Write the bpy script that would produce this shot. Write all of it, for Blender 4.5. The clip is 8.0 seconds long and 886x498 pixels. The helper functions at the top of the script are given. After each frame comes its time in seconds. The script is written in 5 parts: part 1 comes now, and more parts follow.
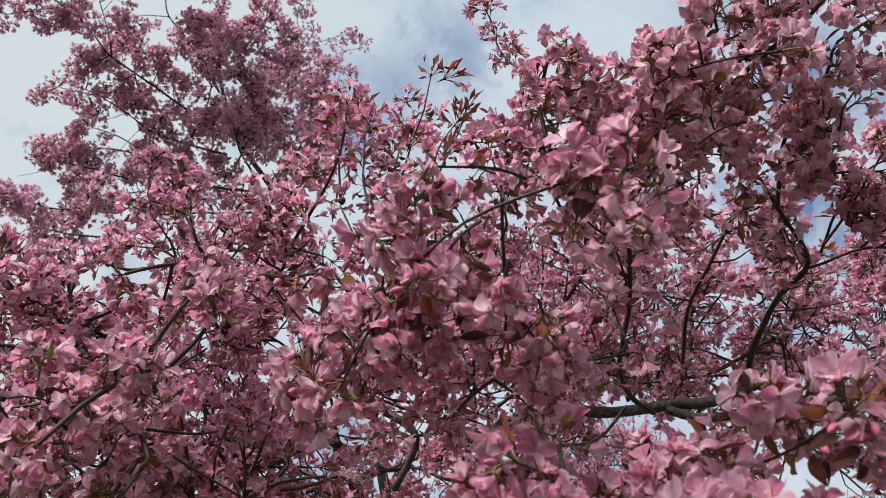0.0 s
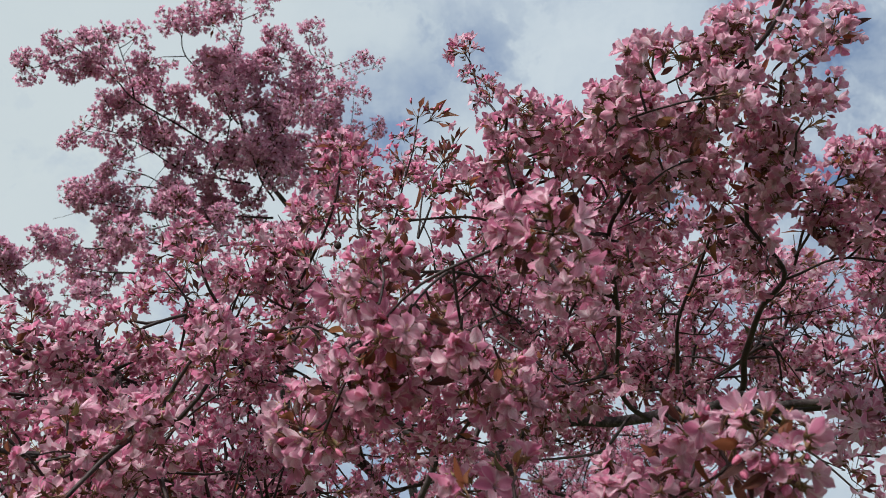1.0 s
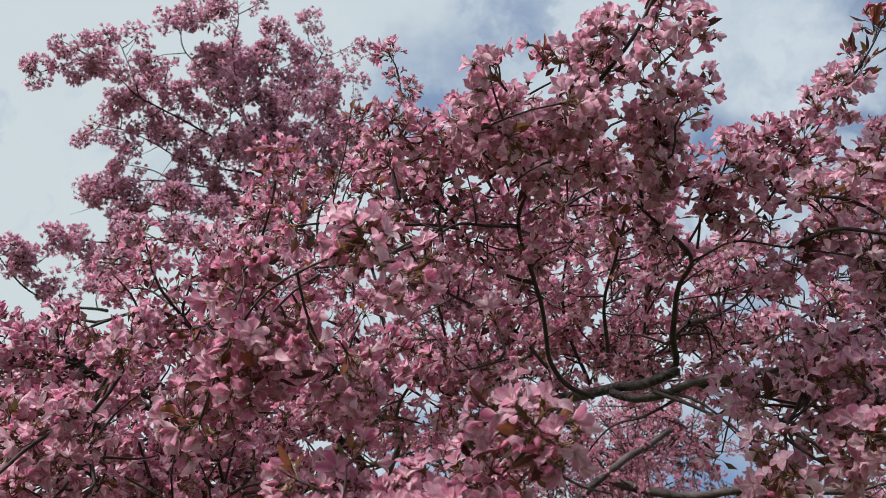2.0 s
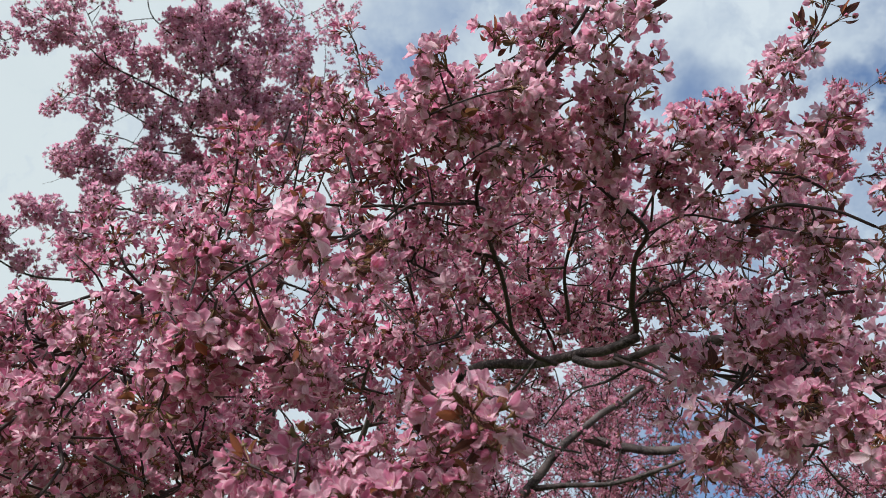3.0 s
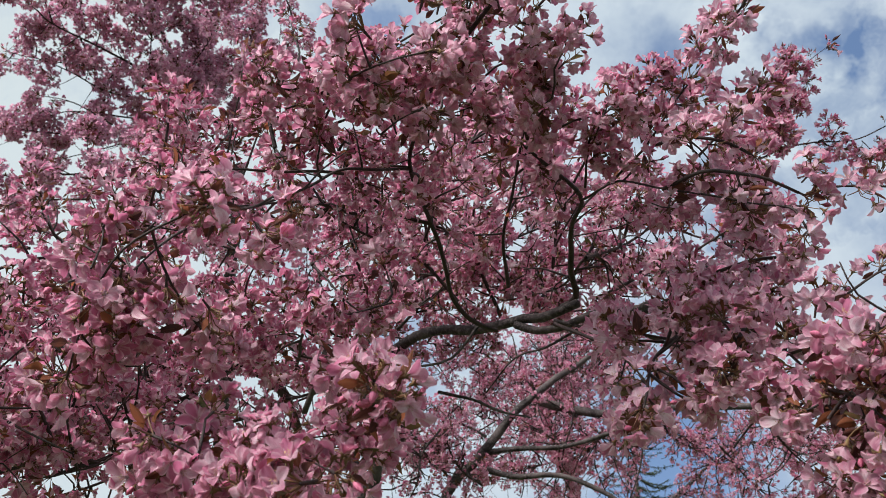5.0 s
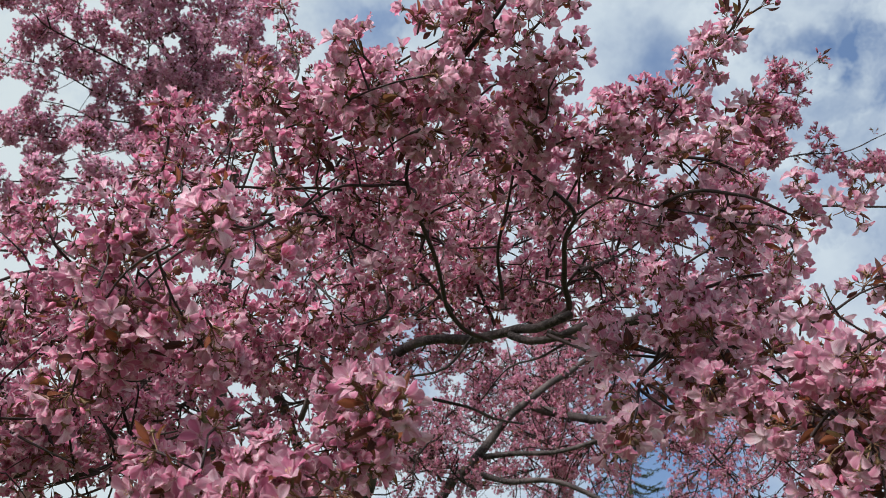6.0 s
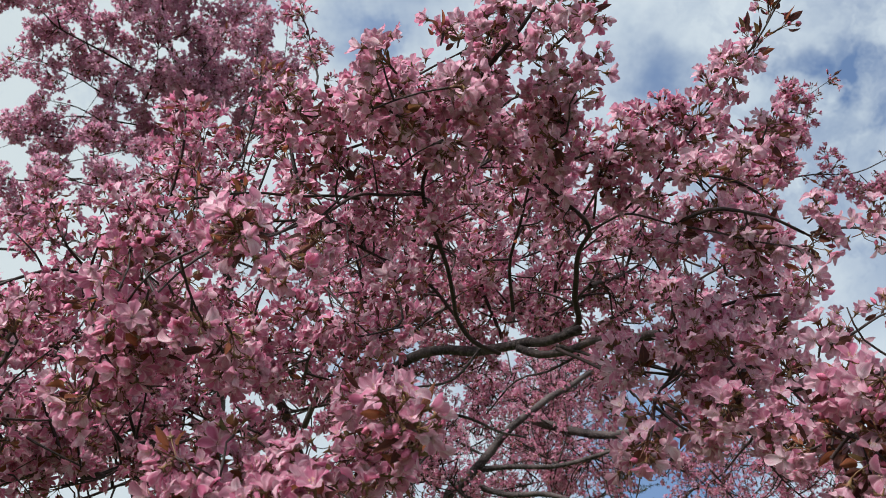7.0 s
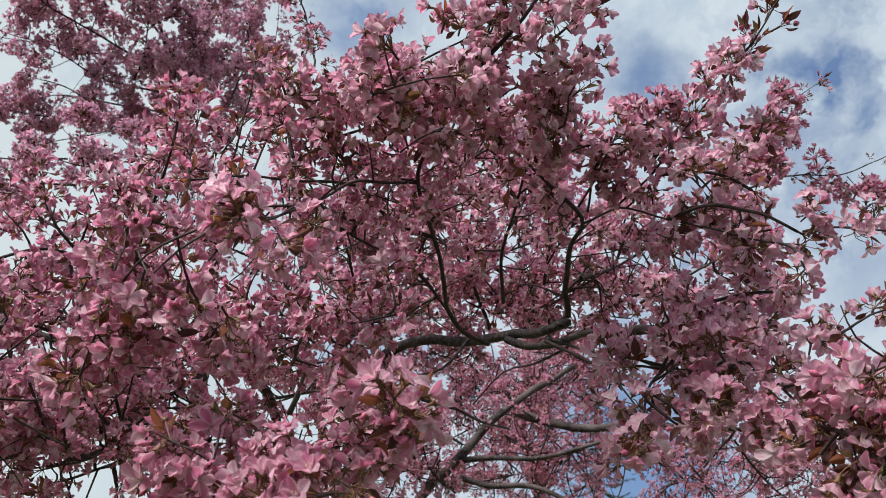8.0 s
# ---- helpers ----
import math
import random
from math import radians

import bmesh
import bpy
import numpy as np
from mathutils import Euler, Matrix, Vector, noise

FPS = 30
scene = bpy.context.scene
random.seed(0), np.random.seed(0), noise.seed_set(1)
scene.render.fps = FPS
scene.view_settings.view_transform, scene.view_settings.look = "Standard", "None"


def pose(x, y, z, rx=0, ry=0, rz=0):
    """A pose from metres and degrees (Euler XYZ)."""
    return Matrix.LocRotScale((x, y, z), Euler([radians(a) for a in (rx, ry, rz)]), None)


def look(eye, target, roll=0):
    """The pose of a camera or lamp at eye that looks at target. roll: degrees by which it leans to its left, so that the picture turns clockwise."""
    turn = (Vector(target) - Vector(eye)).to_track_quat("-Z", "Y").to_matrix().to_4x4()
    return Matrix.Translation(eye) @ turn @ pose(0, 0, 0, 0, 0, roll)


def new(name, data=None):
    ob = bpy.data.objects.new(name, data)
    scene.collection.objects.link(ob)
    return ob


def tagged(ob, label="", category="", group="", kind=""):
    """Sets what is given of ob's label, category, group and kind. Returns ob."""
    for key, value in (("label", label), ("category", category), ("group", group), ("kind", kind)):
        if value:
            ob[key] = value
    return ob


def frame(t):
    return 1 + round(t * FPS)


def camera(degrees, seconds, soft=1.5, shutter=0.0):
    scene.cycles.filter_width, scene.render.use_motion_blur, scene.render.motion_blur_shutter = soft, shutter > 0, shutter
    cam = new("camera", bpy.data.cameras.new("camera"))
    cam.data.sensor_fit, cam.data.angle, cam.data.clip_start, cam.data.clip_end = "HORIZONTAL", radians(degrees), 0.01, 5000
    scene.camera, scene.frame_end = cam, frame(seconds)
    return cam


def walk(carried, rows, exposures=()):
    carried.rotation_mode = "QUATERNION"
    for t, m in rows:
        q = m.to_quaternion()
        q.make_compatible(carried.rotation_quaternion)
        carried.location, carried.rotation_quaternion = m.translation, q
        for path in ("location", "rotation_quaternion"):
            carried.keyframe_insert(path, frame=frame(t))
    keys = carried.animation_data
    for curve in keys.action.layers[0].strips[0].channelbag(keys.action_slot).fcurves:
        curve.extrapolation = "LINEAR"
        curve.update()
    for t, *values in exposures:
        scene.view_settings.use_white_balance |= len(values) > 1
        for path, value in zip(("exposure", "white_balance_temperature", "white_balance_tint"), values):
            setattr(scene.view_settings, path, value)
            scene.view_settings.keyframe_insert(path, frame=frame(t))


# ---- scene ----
cam = camera(58.0, 8.0, soft=0.8)
cam.data.dof.use_dof, cam.data.dof.focus_distance, cam.data.dof.aperture_fstop = True, 1.05, 13.0
PATH = [
    (0, (0.0053, 0.0259, 1.6085), (0.003, 1.749, 2.6238), 5.02),
    (0.5, (0.0439, -0.0251, 1.6146), (-0.0205, 1.6946, 2.6335), 3.70),
    (1, (0.0678, -0.0602, 1.6172), (-0.0276, 1.6627, 2.6284), 2.84),
    (1.5, (0.1696, -0.0946, 1.6168), (-0.0121, 1.6372, 2.6005), 3.33),
    (1.7, (0.215, -0.109, 1.6143), (0.0138, 1.6264, 2.5878), 3.21),
    (2.8, (0.2859, -0.1568, 1.6263), (0.0922, 1.6393, 2.4844), 1.01),
    (3, (0.2955, -0.1578, 1.6337), (0.1211, 1.6447, 2.4827), 1.06),
    (3.5, (0.3031, -0.1684, 1.6379), (0.1616, 1.6391, 2.4822), 0.95),
    (4, (0.315, -0.154, 1.6312), (0.1866, 1.669, 2.4437), 0.69),
    (4.5, (0.3273, -0.1444, 1.6448), (0.2123, 1.6935, 2.4252), 0.08),
    (4.7, (0.3405, -0.1372, 1.6396), (0.2304, 1.7036, 2.4138), 0.18),
    (5.8, (0.3579, -0.1748, 1.6437), (0.2654, 1.6691, 2.4129), -0.26),
    (6, (0.3511, -0.173, 1.6492), (0.2587, 1.6695, 2.4216), 0.24),
    (6.5, (0.3475, -0.1848, 1.6574), (0.2532, 1.6489, 2.4502), 1.01),
    (7, (0.3243, -0.1724, 1.6517), (0.2406, 1.6609, 2.4467), 1.66),
    (7.5, (0.3019, -0.1691, 1.6503), (0.2409, 1.6677, 2.4392), 2.52),
    (8, (0.3088, -0.1703, 1.6487), (0.268, 1.6722, 2.4254), 2.63),
]
EXPOSURES = [(0.0, 0.05), (0.5, 0.03), (1.0, -0.06), (1.5, -0.06), (3.0, 0.12), (4.0, 0.13), (6.0, 0.09), (8.0, 0.07)]
walk(cam, [(t, look(eye, target, roll)) for t, eye, target, roll in PATH], EXPOSURES)

# ---- light and colour, tuned together ----
SUN_STRENGTH, SUN_WIDTH, SKY_STRENGTH, SKY_BLUE = 5.4, 16.0, 1.0, 0.17
CLOUD_BRIGHT, CLOUD_GREY, CLOUD_WHITE = (0.62, 0.705, 0.77), (0.50, 0.595, 0.69), (0.63, 0.71, 0.735)
CLOUD_GAPS = [((-0.008, 0.714, 0.701), 0.11, 0.75), ((-0.079, 0.75, 0.657), 0.09, 0.6), ((0.37, 0.654, 0.659), 0.08, 0.9),
              ((0.203, 0.79, 0.578), 0.09, 0.9), ((0.34, 0.749, 0.569), 0.04, 0.7), ((0.384, 0.737, 0.557), 0.055, 0.75),
              ((0.42, 0.727, 0.543), 0.045, 0.6), ((0.376, 0.756, 0.535), 0.035, 0.8), ((0.429, 0.756, 0.495), 0.035, 0.6), ((-0.156, 0.774, 0.614), 0.08, 0.7),
              ((0.446, 0.829, 0.337), 0.10, 0.5), ((0.22, 0.965, 0.13), 0.22, 1.2), ((0.28, 0.63, 0.72), 0.07, 0.6)]
PETAL_DEEP, PETAL_PALE, PETAL_WHITE, PETAL_RIM = (0.60, 0.185, 0.316), (0.84, 0.64, 0.728), (0.90, 0.80, 0.83), (0.56, 0.145, 0.276)
MAUVE_DEEP, MAUVE_PALE = (0.61, 0.31, 0.46), (0.83, 0.60, 0.72)
LEAF_BRONZE, LEAF_RUST, LEAF_GREEN, LEAF_RIB = (0.085, 0.036, 0.034), (0.30, 0.100, 0.050), (0.075, 0.075, 0.030), (0.24, 0.11, 0.07)
NEAR = 1.25
FULLNESS = 2.0

# ---- sky and sun ----
SUN_DIR = Vector((-0.48, -0.34, 0.81)).normalized()      # towards the sun, veiled by thin cloud
world = bpy.data.worlds.new("sky")
scene.world = world
world.use_nodes = True


class Graph:
    """Short forms for building node trees."""

    def __init__(self, tree):
        self.tree = tree
        tree.nodes.clear()

    def node(self, kind, links=(), operation="", use_clamp=False, data_type="", interpolation_type=""):
        n = self.tree.nodes.new(kind)
        if operation:
            n.operation = operation
        if use_clamp:
            n.use_clamp = True
        if data_type:
            n.data_type = data_type
        if interpolation_type:
            n.interpolation_type = interpolation_type
        for key, value in dict(links).items():
            sock = n.inputs[key]
            if isinstance(value, bpy.types.NodeSocket):
                self.tree.links.new(value, sock)
            else:
                sock.default_value = value
        return n

    def math(self, op, a, b=0.0, clamp=False):
        return self.node("ShaderNodeMath", {0: a, 1: b}, operation=op, use_clamp=clamp).outputs[0]

    def noise(self, vector, scale, detail=3.0, rough=0.5, w=None):
        n = self.node("ShaderNodeTexNoise", {"Vector": vector, "Scale": scale, "Detail": detail, "Roughness": rough})
        return n.outputs[0]

    def band(self, value, lo, hi, to_lo=0.0, to_hi=1.0):
        return self.node("ShaderNodeMapRange", {0: value, 1: lo, 2: hi, 3: to_lo, 4: to_hi}, interpolation_type="SMOOTHSTEP").outputs[0]

    def mix(self, fac, a, b):
        n = self.node("ShaderNodeMix", data_type="RGBA")
        for sock, value in ((n.inputs[0], fac), (n.inputs[6], a), (n.inputs[7], b)):
            if isinstance(value, bpy.types.NodeSocket):
                self.tree.links.new(value, sock)
            else:
                sock.default_value = value if sock is n.inputs[0] else (*value, 1.0)
        return n.outputs[2]


g = Graph(world.node_tree)
coord = g.node("ShaderNodeTexCoord").outputs["Generated"]
high = g.node("ShaderNodeVectorMath", {0: coord, 1: (0.0, 0.0, 0.45)}, operation="ADD").outputs[0]
high = g.node("ShaderNodeVectorMath", {0: high}, operation="NORMALIZE").outputs[0]
sky = g.node("ShaderNodeTexSky")
sky.sky_type, sky.sun_disc = "NISHITA", False
g.tree.links.new(high, sky.inputs["Vector"])
sky.sun_elevation, sky.sun_rotation = math.asin(SUN_DIR.z), math.atan2(SUN_DIR.x, SUN_DIR.y)
sky.air_density, sky.dust_density, sky.ozone_density = 1.0, 0.2, 0.8
blue = g.node("ShaderNodeVectorMath", {0: sky.outputs[0], 3: SKY_BLUE}, operation="SCALE").outputs[0]
# broken cloud cover: soft broad sheets with torn edges, and openings of blue
warp = g.node("ShaderNodeTexNoise", {"Vector": coord, "Scale": 7.0, "Detail": 5.0, "Roughness": 0.62})
bent = g.node("ShaderNodeVectorMath", {0: warp.outputs["Color"], 1: (0.5, 0.5, 0.5)}, operation="SUBTRACT").outputs[0]
bent = g.node("ShaderNodeVectorMath", {0: bent, 1: (0.20, 0.20, 0.14), 2: coord}, operation="MULTIPLY_ADD").outputs[0]
cover = g.math("ADD", g.band(g.noise(bent, 3.2, 6.0, 0.55), 0.24, 0.54), g.band(g.noise(bent, 11.0, 6.0, 0.6), 0.42, 0.75, 0.0, 0.55))
for where, size, depth in CLOUD_GAPS:
    d = g.node("ShaderNodeVectorMath", {0: bent, 1: Vector(where).normalized()}, operation="DISTANCE").outputs["Value"]
    cover = g.math("SUBTRACT", cover, g.band(d, 0.0, size, depth, 0.0), True)
thick = g.noise(bent, 6.0, 5.0, 0.6)
shade = g.mix(g.band(thick, 0.3, 0.75), CLOUD_BRIGHT, CLOUD_GREY)
glow = g.node("ShaderNodeVectorMath", {0: coord, 1: Vector((-0.75, 0.55, 0.42)).normalized()}, operation="DOT_PRODUCT").outputs["Value"]
shade = g.mix(g.band(glow, 0.55, 1.0, 0.0, 0.85), shade, CLOUD_WHITE)
seen = g.mix(cover, blue, shade)
back = g.node("ShaderNodeBackground", {"Color": seen, "Strength": SKY_STRENGTH})
g.node("ShaderNodeOutputWorld", {"Surface": back.outputs[0]})

sun = new("sun", bpy.data.lights.new("sun", "SUN"))
sun.data.energy, sun.data.angle, sun.data.color = SUN_STRENGTH, radians(SUN_WIDTH), (1.0, 0.97, 0.92)
sun.matrix_world = look(SUN_DIR * 30, (0, 0, 0))


# ---- materials ----
def material(name):
    m = bpy.data.materials.new(name)
    m.use_nodes = True
    return m, Graph(m.node_tree)


def thin(g, colour, through_colour, share, rough, height=None, strength=0.2):
    """A thin sheet that lets part of the light through: petals and leaves."""
    links = {"Base Color": colour, "Roughness": rough, "Specular IOR Level": 0.18}
    if height is not None:
        bump = g.node("ShaderNodeBump", {"Height": height, "Strength": strength, "Distance": 0.001}).outputs[0]
        links["Normal"] = bump
    face = g.node("ShaderNodeBsdfPrincipled", links)
    lit = g.node("ShaderNodeBsdfTranslucent", {"Color": through_colour})
    both = g.node("ShaderNodeMixShader", {0: share, 1: face.outputs[0], 2: lit.outputs[0]})
    g.node("ShaderNodeOutputMaterial", {"Surface": both.outputs[0]})


def petal_material(name, per_object, deep, pale):
    m, g = material(name)
    uv = g.node("ShaderNodeUVMap").outputs[0]
    split = g.node("ShaderNodeSeparateXYZ", {0: uv})
    u, v = split.outputs[0], split.outputs[1]
    if per_object:
        chance = g.node("ShaderNodeObjectInfo").outputs["Random"]
        island = g.node("ShaderNodeNewGeometry").outputs["Random Per Island"]
    else:
        chance = island = g.node("ShaderNodeNewGeometry").outputs["Random Per Island"]
    place = g.node("ShaderNodeNewGeometry").outputs["Position"]
    patch = g.noise(place, 4.5, 2.0)
    # blossom is paler towards the east (+x) on the boughs at small y
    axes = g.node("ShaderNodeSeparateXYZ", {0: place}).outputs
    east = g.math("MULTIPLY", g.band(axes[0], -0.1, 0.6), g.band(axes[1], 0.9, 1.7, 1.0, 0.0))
    tone = g.math("ADD", g.math("MULTIPLY", chance, 0.34), g.math("MULTIPLY", patch, 0.40))
    tone = g.math("ADD", tone, g.math("MULTIPLY", island, 0.26))
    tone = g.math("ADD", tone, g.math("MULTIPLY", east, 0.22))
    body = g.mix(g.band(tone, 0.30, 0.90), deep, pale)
    body = g.mix(g.math("MULTIPLY", g.math("POWER", island, 3.0), 0.60), body, PETAL_WHITE)
    # deeper towards the rim, pale at the claw, with fine veins along the petal
    body = g.mix(g.band(v, 0.35, 0.95, 0.0, 0.45), body, PETAL_RIM)
    body = g.mix(g.band(v, 0.0, 0.35, 0.45, 0.0), body, PETAL_WHITE)
    fan = g.node("ShaderNodeCombineXYZ", {0: g.math("MULTIPLY", u, 16.0), 1: g.math("MULTIPLY", v, 2.5), 2: g.math("MULTIPLY", island, 50.0)}).outputs[0]
    vein = g.noise(fan, 1.0, 2.0)
    body = g.mix(g.band(vein, 0.42, 0.72, 0.0, 0.6), body, PETAL_RIM)
    body = g.mix(g.band(g.math("ABSOLUTE", u), 0.55, 1.0, 0.0, 0.35), body, PETAL_WHITE)
    thin(g, body, body, 0.58, 0.55, vein, 0.5)
    return m


def leaf_material(name, per_object):
    m, g = material(name)
    uv = g.node("ShaderNodeUVMap").outputs[0]
    split = g.node("ShaderNodeSeparateXYZ", {0: uv})
    u, v = split.outputs[0], split.outputs[1]
    info = g.node("ShaderNodeObjectInfo").outputs["Random"] if per_object else g.node("ShaderNodeNewGeometry").outputs["Random Per Island"]
    place = g.node("ShaderNodeNewGeometry").outputs["Position"]
    ramp = g.node("ShaderNodeValToRGB", {0: info})
    ramp.color_ramp.elements[0].color, ramp.color_ramp.elements[1].color = (*LEAF_BRONZE, 1), (*LEAF_GREEN, 1)
    ramp.color_ramp.elements[0].position, ramp.color_ramp.elements[1].position = 0.45, 1.0
    mid = ramp.color_ramp.elements.new(0.74)
    mid.color = (*LEAF_RUST, 1)
    blotch = g.noise(place, 60.0, 3.0)
    body = g.mix(g.band(blotch, 0.4, 0.75, 0.0, 0.5), ramp.outputs[0], LEAF_RUST)
    rib = g.math("ABSOLUTE", u)
    side = g.node("ShaderNodeCombineXYZ", {0: g.math("ADD", g.math("MULTIPLY", v, 14.0), g.math("MULTIPLY", rib, -5.0)), 1: 0.0, 2: 0.0}).outputs[0]
    wave = g.node("ShaderNodeTexWave", {"Vector": side, "Scale": 0.5, "Distortion": 1.0}).outputs[1]
    body = g.mix(g.band(rib, 0.0, 0.10, 0.5, 0.0), body, LEAF_RIB)
    thin(g, body, body, 0.48, 0.42, wave, 0.4)
    return m


def plain_material(name, low, high, scale, rough=0.7, bump=0.3, metal=0.0, stretch=(1, 1, 1)):
    m, g = material(name)
    place = g.node("ShaderNodeTexCoord").outputs["Object"]
    place = g.node("ShaderNodeMapping", {"Vector": place, "Scale": stretch}).outputs[0]
    big, small = g.noise(place, scale, 3.0), g.noise(place, scale * 9, 5.0, 0.65)
    tone = g.math("ADD", g.math("MULTIPLY", big, 0.55), g.math("MULTIPLY", small, 0.45))
    body = g.mix(g.band(tone, 0.32, 0.68), low, high)
    height = g.node("ShaderNodeBump", {"Height": small, "Strength": bump, "Distance": 0.002}).outputs[0]
    face = g.node("ShaderNodeBsdfPrincipled", {"Base Color": body, "Roughness": rough, "Specular IOR Level": 0.3, "Normal": height})
    g.node("ShaderNodeOutputMaterial", {"Surface": face.outputs[0]})
    return m


def bark_material():
    m, g = material("bark")
    place = g.node("ShaderNodeTexCoord").outputs["Object"]
    big, fine = g.noise(place, 14.0, 3.0), g.noise(place, 120.0, 5.0, 0.7)
    body = g.mix(g.band(big, 0.35, 0.7), (0.018, 0.013, 0.014), (0.085, 0.066, 0.066))
    body = g.mix(g.band(fine, 0.45, 0.72, 0.0, 0.7), body, (0.165, 0.138, 0.133))
    # pale rings and pores across the bark
    pores = g.node("ShaderNodeTexVoronoi", {"Vector": place, "Scale": 190.0}).outputs[0]
    body = g.mix(g.band(pores, 0.0, 0.22, 0.6, 0.0), body, (0.18, 0.15, 0.135))
    relief = g.math("ADD", big, g.math("MULTIPLY", fine, 0.8))
    height = g.node("ShaderNodeBump", {"Height": relief, "Strength": 0.7, "Distance": 0.004}).outputs[0]
    face = g.node("ShaderNodeBsdfPrincipled", {"Base Color": body, "Roughness": 0.7, "Specular IOR Level": 0.2, "Normal": height})
    g.node("ShaderNodeOutputMaterial", {"Surface": face.outputs[0]})
    return m


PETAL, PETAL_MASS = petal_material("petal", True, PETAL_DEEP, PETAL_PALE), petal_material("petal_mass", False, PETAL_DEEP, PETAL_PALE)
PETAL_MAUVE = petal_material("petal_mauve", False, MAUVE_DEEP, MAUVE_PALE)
LEAF, LEAF_MASS = leaf_material("bronze_leaf", True), leaf_material("bronze_leaf_mass", False)
BARK = bark_material()
TWIG = plain_material("twig_bark", (0.015, 0.009, 0.010), (0.055, 0.032, 0.030), 40.0, 0.6, 0.5)
STALK = plain_material("flower_stalk", (0.16, 0.045, 0.035), (0.17, 0.13, 0.05), 60.0, 0.5, 0.1)
BUD = plain_material("bud_pink", (0.30, 0.025, 0.075), (0.68, 0.22, 0.34), 160.0, 0.5, 0.25, stretch=(1, 1, 0.3))
ANTHER = plain_material("anther", (0.40, 0.22, 0.12), (0.62, 0.42, 0.26), 300.0, 0.8, 0.1)
FRUIT = plain_material("dried_fruit", (0.010, 0.006, 0.006), (0.045, 0.022, 0.018), 90.0, 0.65, 0.6)
NEEDLE = plain_material("needle", (0.018, 0.032, 0.014), (0.055, 0.075, 0.028), 2.0, 0.6, 0.2)
GRASS = plain_material("grass", (0.040, 0.060, 0.018), (0.090, 0.110, 0.038), 0.7, 0.9, 0.6)


# ---- shapes ----
class Geo:
    """Triangles with uv and material slot, gathered before they become a mesh."""

    def __init__(self):
        self.v, self.f, self.uv, self.m, self.count = [], [], [], [], 0

    def add(self, v, f, uv=None, m=0):
        v, f = np.asarray(v, float), np.asarray(f, int)
        self.v.append(v)
        self.f.append(f + self.count)
        self.uv.append(np.zeros((len(v), 2)) if uv is None else np.asarray(uv, float))
        self.m.append(np.full(len(f), m, int) if np.isscalar(m) else m)
        self.count += len(v)

    def arrays(self):
        return np.concatenate(self.v), np.concatenate(self.f), np.concatenate(self.uv), np.concatenate(self.m)

    def put(self, other, m4):
        v, f, uv, m = other
        self.add(v @ m4[:3, :3].T + m4[:3, 3], f, uv, m)

    def mesh(self, name, mats):
        v, f, uv, m = self.arrays()
        me = bpy.data.meshes.new(name)
        me.from_pydata(v, [], f)
        me.uv_layers.new(name="UVMap").data.foreach_set("uv", uv[f.ravel()].ravel())
        me.polygons.foreach_set("material_index", m.astype(np.int32))
        me.polygons.foreach_set("use_smooth", np.ones(len(f), bool))
        for mat in mats:
            me.materials.append(mat)
        me.update()
        return me


def part(name, geo, mats, parent=None, label="", kind=""):
    mats = mats if isinstance(mats, (list, tuple)) else [mats]
    ob = new(name, geo.mesh(name, mats) if isinstance(geo, Geo) else geo)
    ob.parent = parent
    return tagged(ob, label=label, kind=kind)


def grid_faces(nu, nv):
    f = []
    for j in range(nv):
        for i in range(nu):
            a = j * (nu + 1) + i
            f += [(a, a + 1, a + nu + 2), (a, a + nu + 2, a + nu + 1)]
    return f


def unit(v):
    return v / (np.linalg.norm(v) + 1e-9)


def frame_of(z, rng):
    """A turn whose third axis is z, spun by chance."""
    z = unit(np.asarray(z, float))
    x = unit(np.cross(z, (rng.gauss(0, 1), rng.gauss(0, 1), rng.gauss(0, 1))))
    return np.stack([x, np.cross(z, x), z], 1)


def placed(turn, at, scale=1.0):
    m = np.eye(4)
    m[:3, :3], m[:3, 3] = turn * scale, at
    return m


def smooth_line(points, step):
    """Points about one step apart on a smooth curve through the given ones."""
    p = np.asarray(points, float)
    p = np.vstack([2 * p[0] - p[1], p, 2 * p[-1] - p[-2]])
    out = []
    for a, b, c, d in zip(p, p[1:], p[2:], p[3:]):
        n = max(2, int(np.linalg.norm(c - b) / step))
        for t in np.arange(n) / n:
            out.append(0.5 * (2 * b + (c - a) * t + (2 * a - 5 * b + 4 * c - d) * t * t + (3 * b - a - 3 * c + d) * t ** 3))
    return np.array(out + [p[-2]])


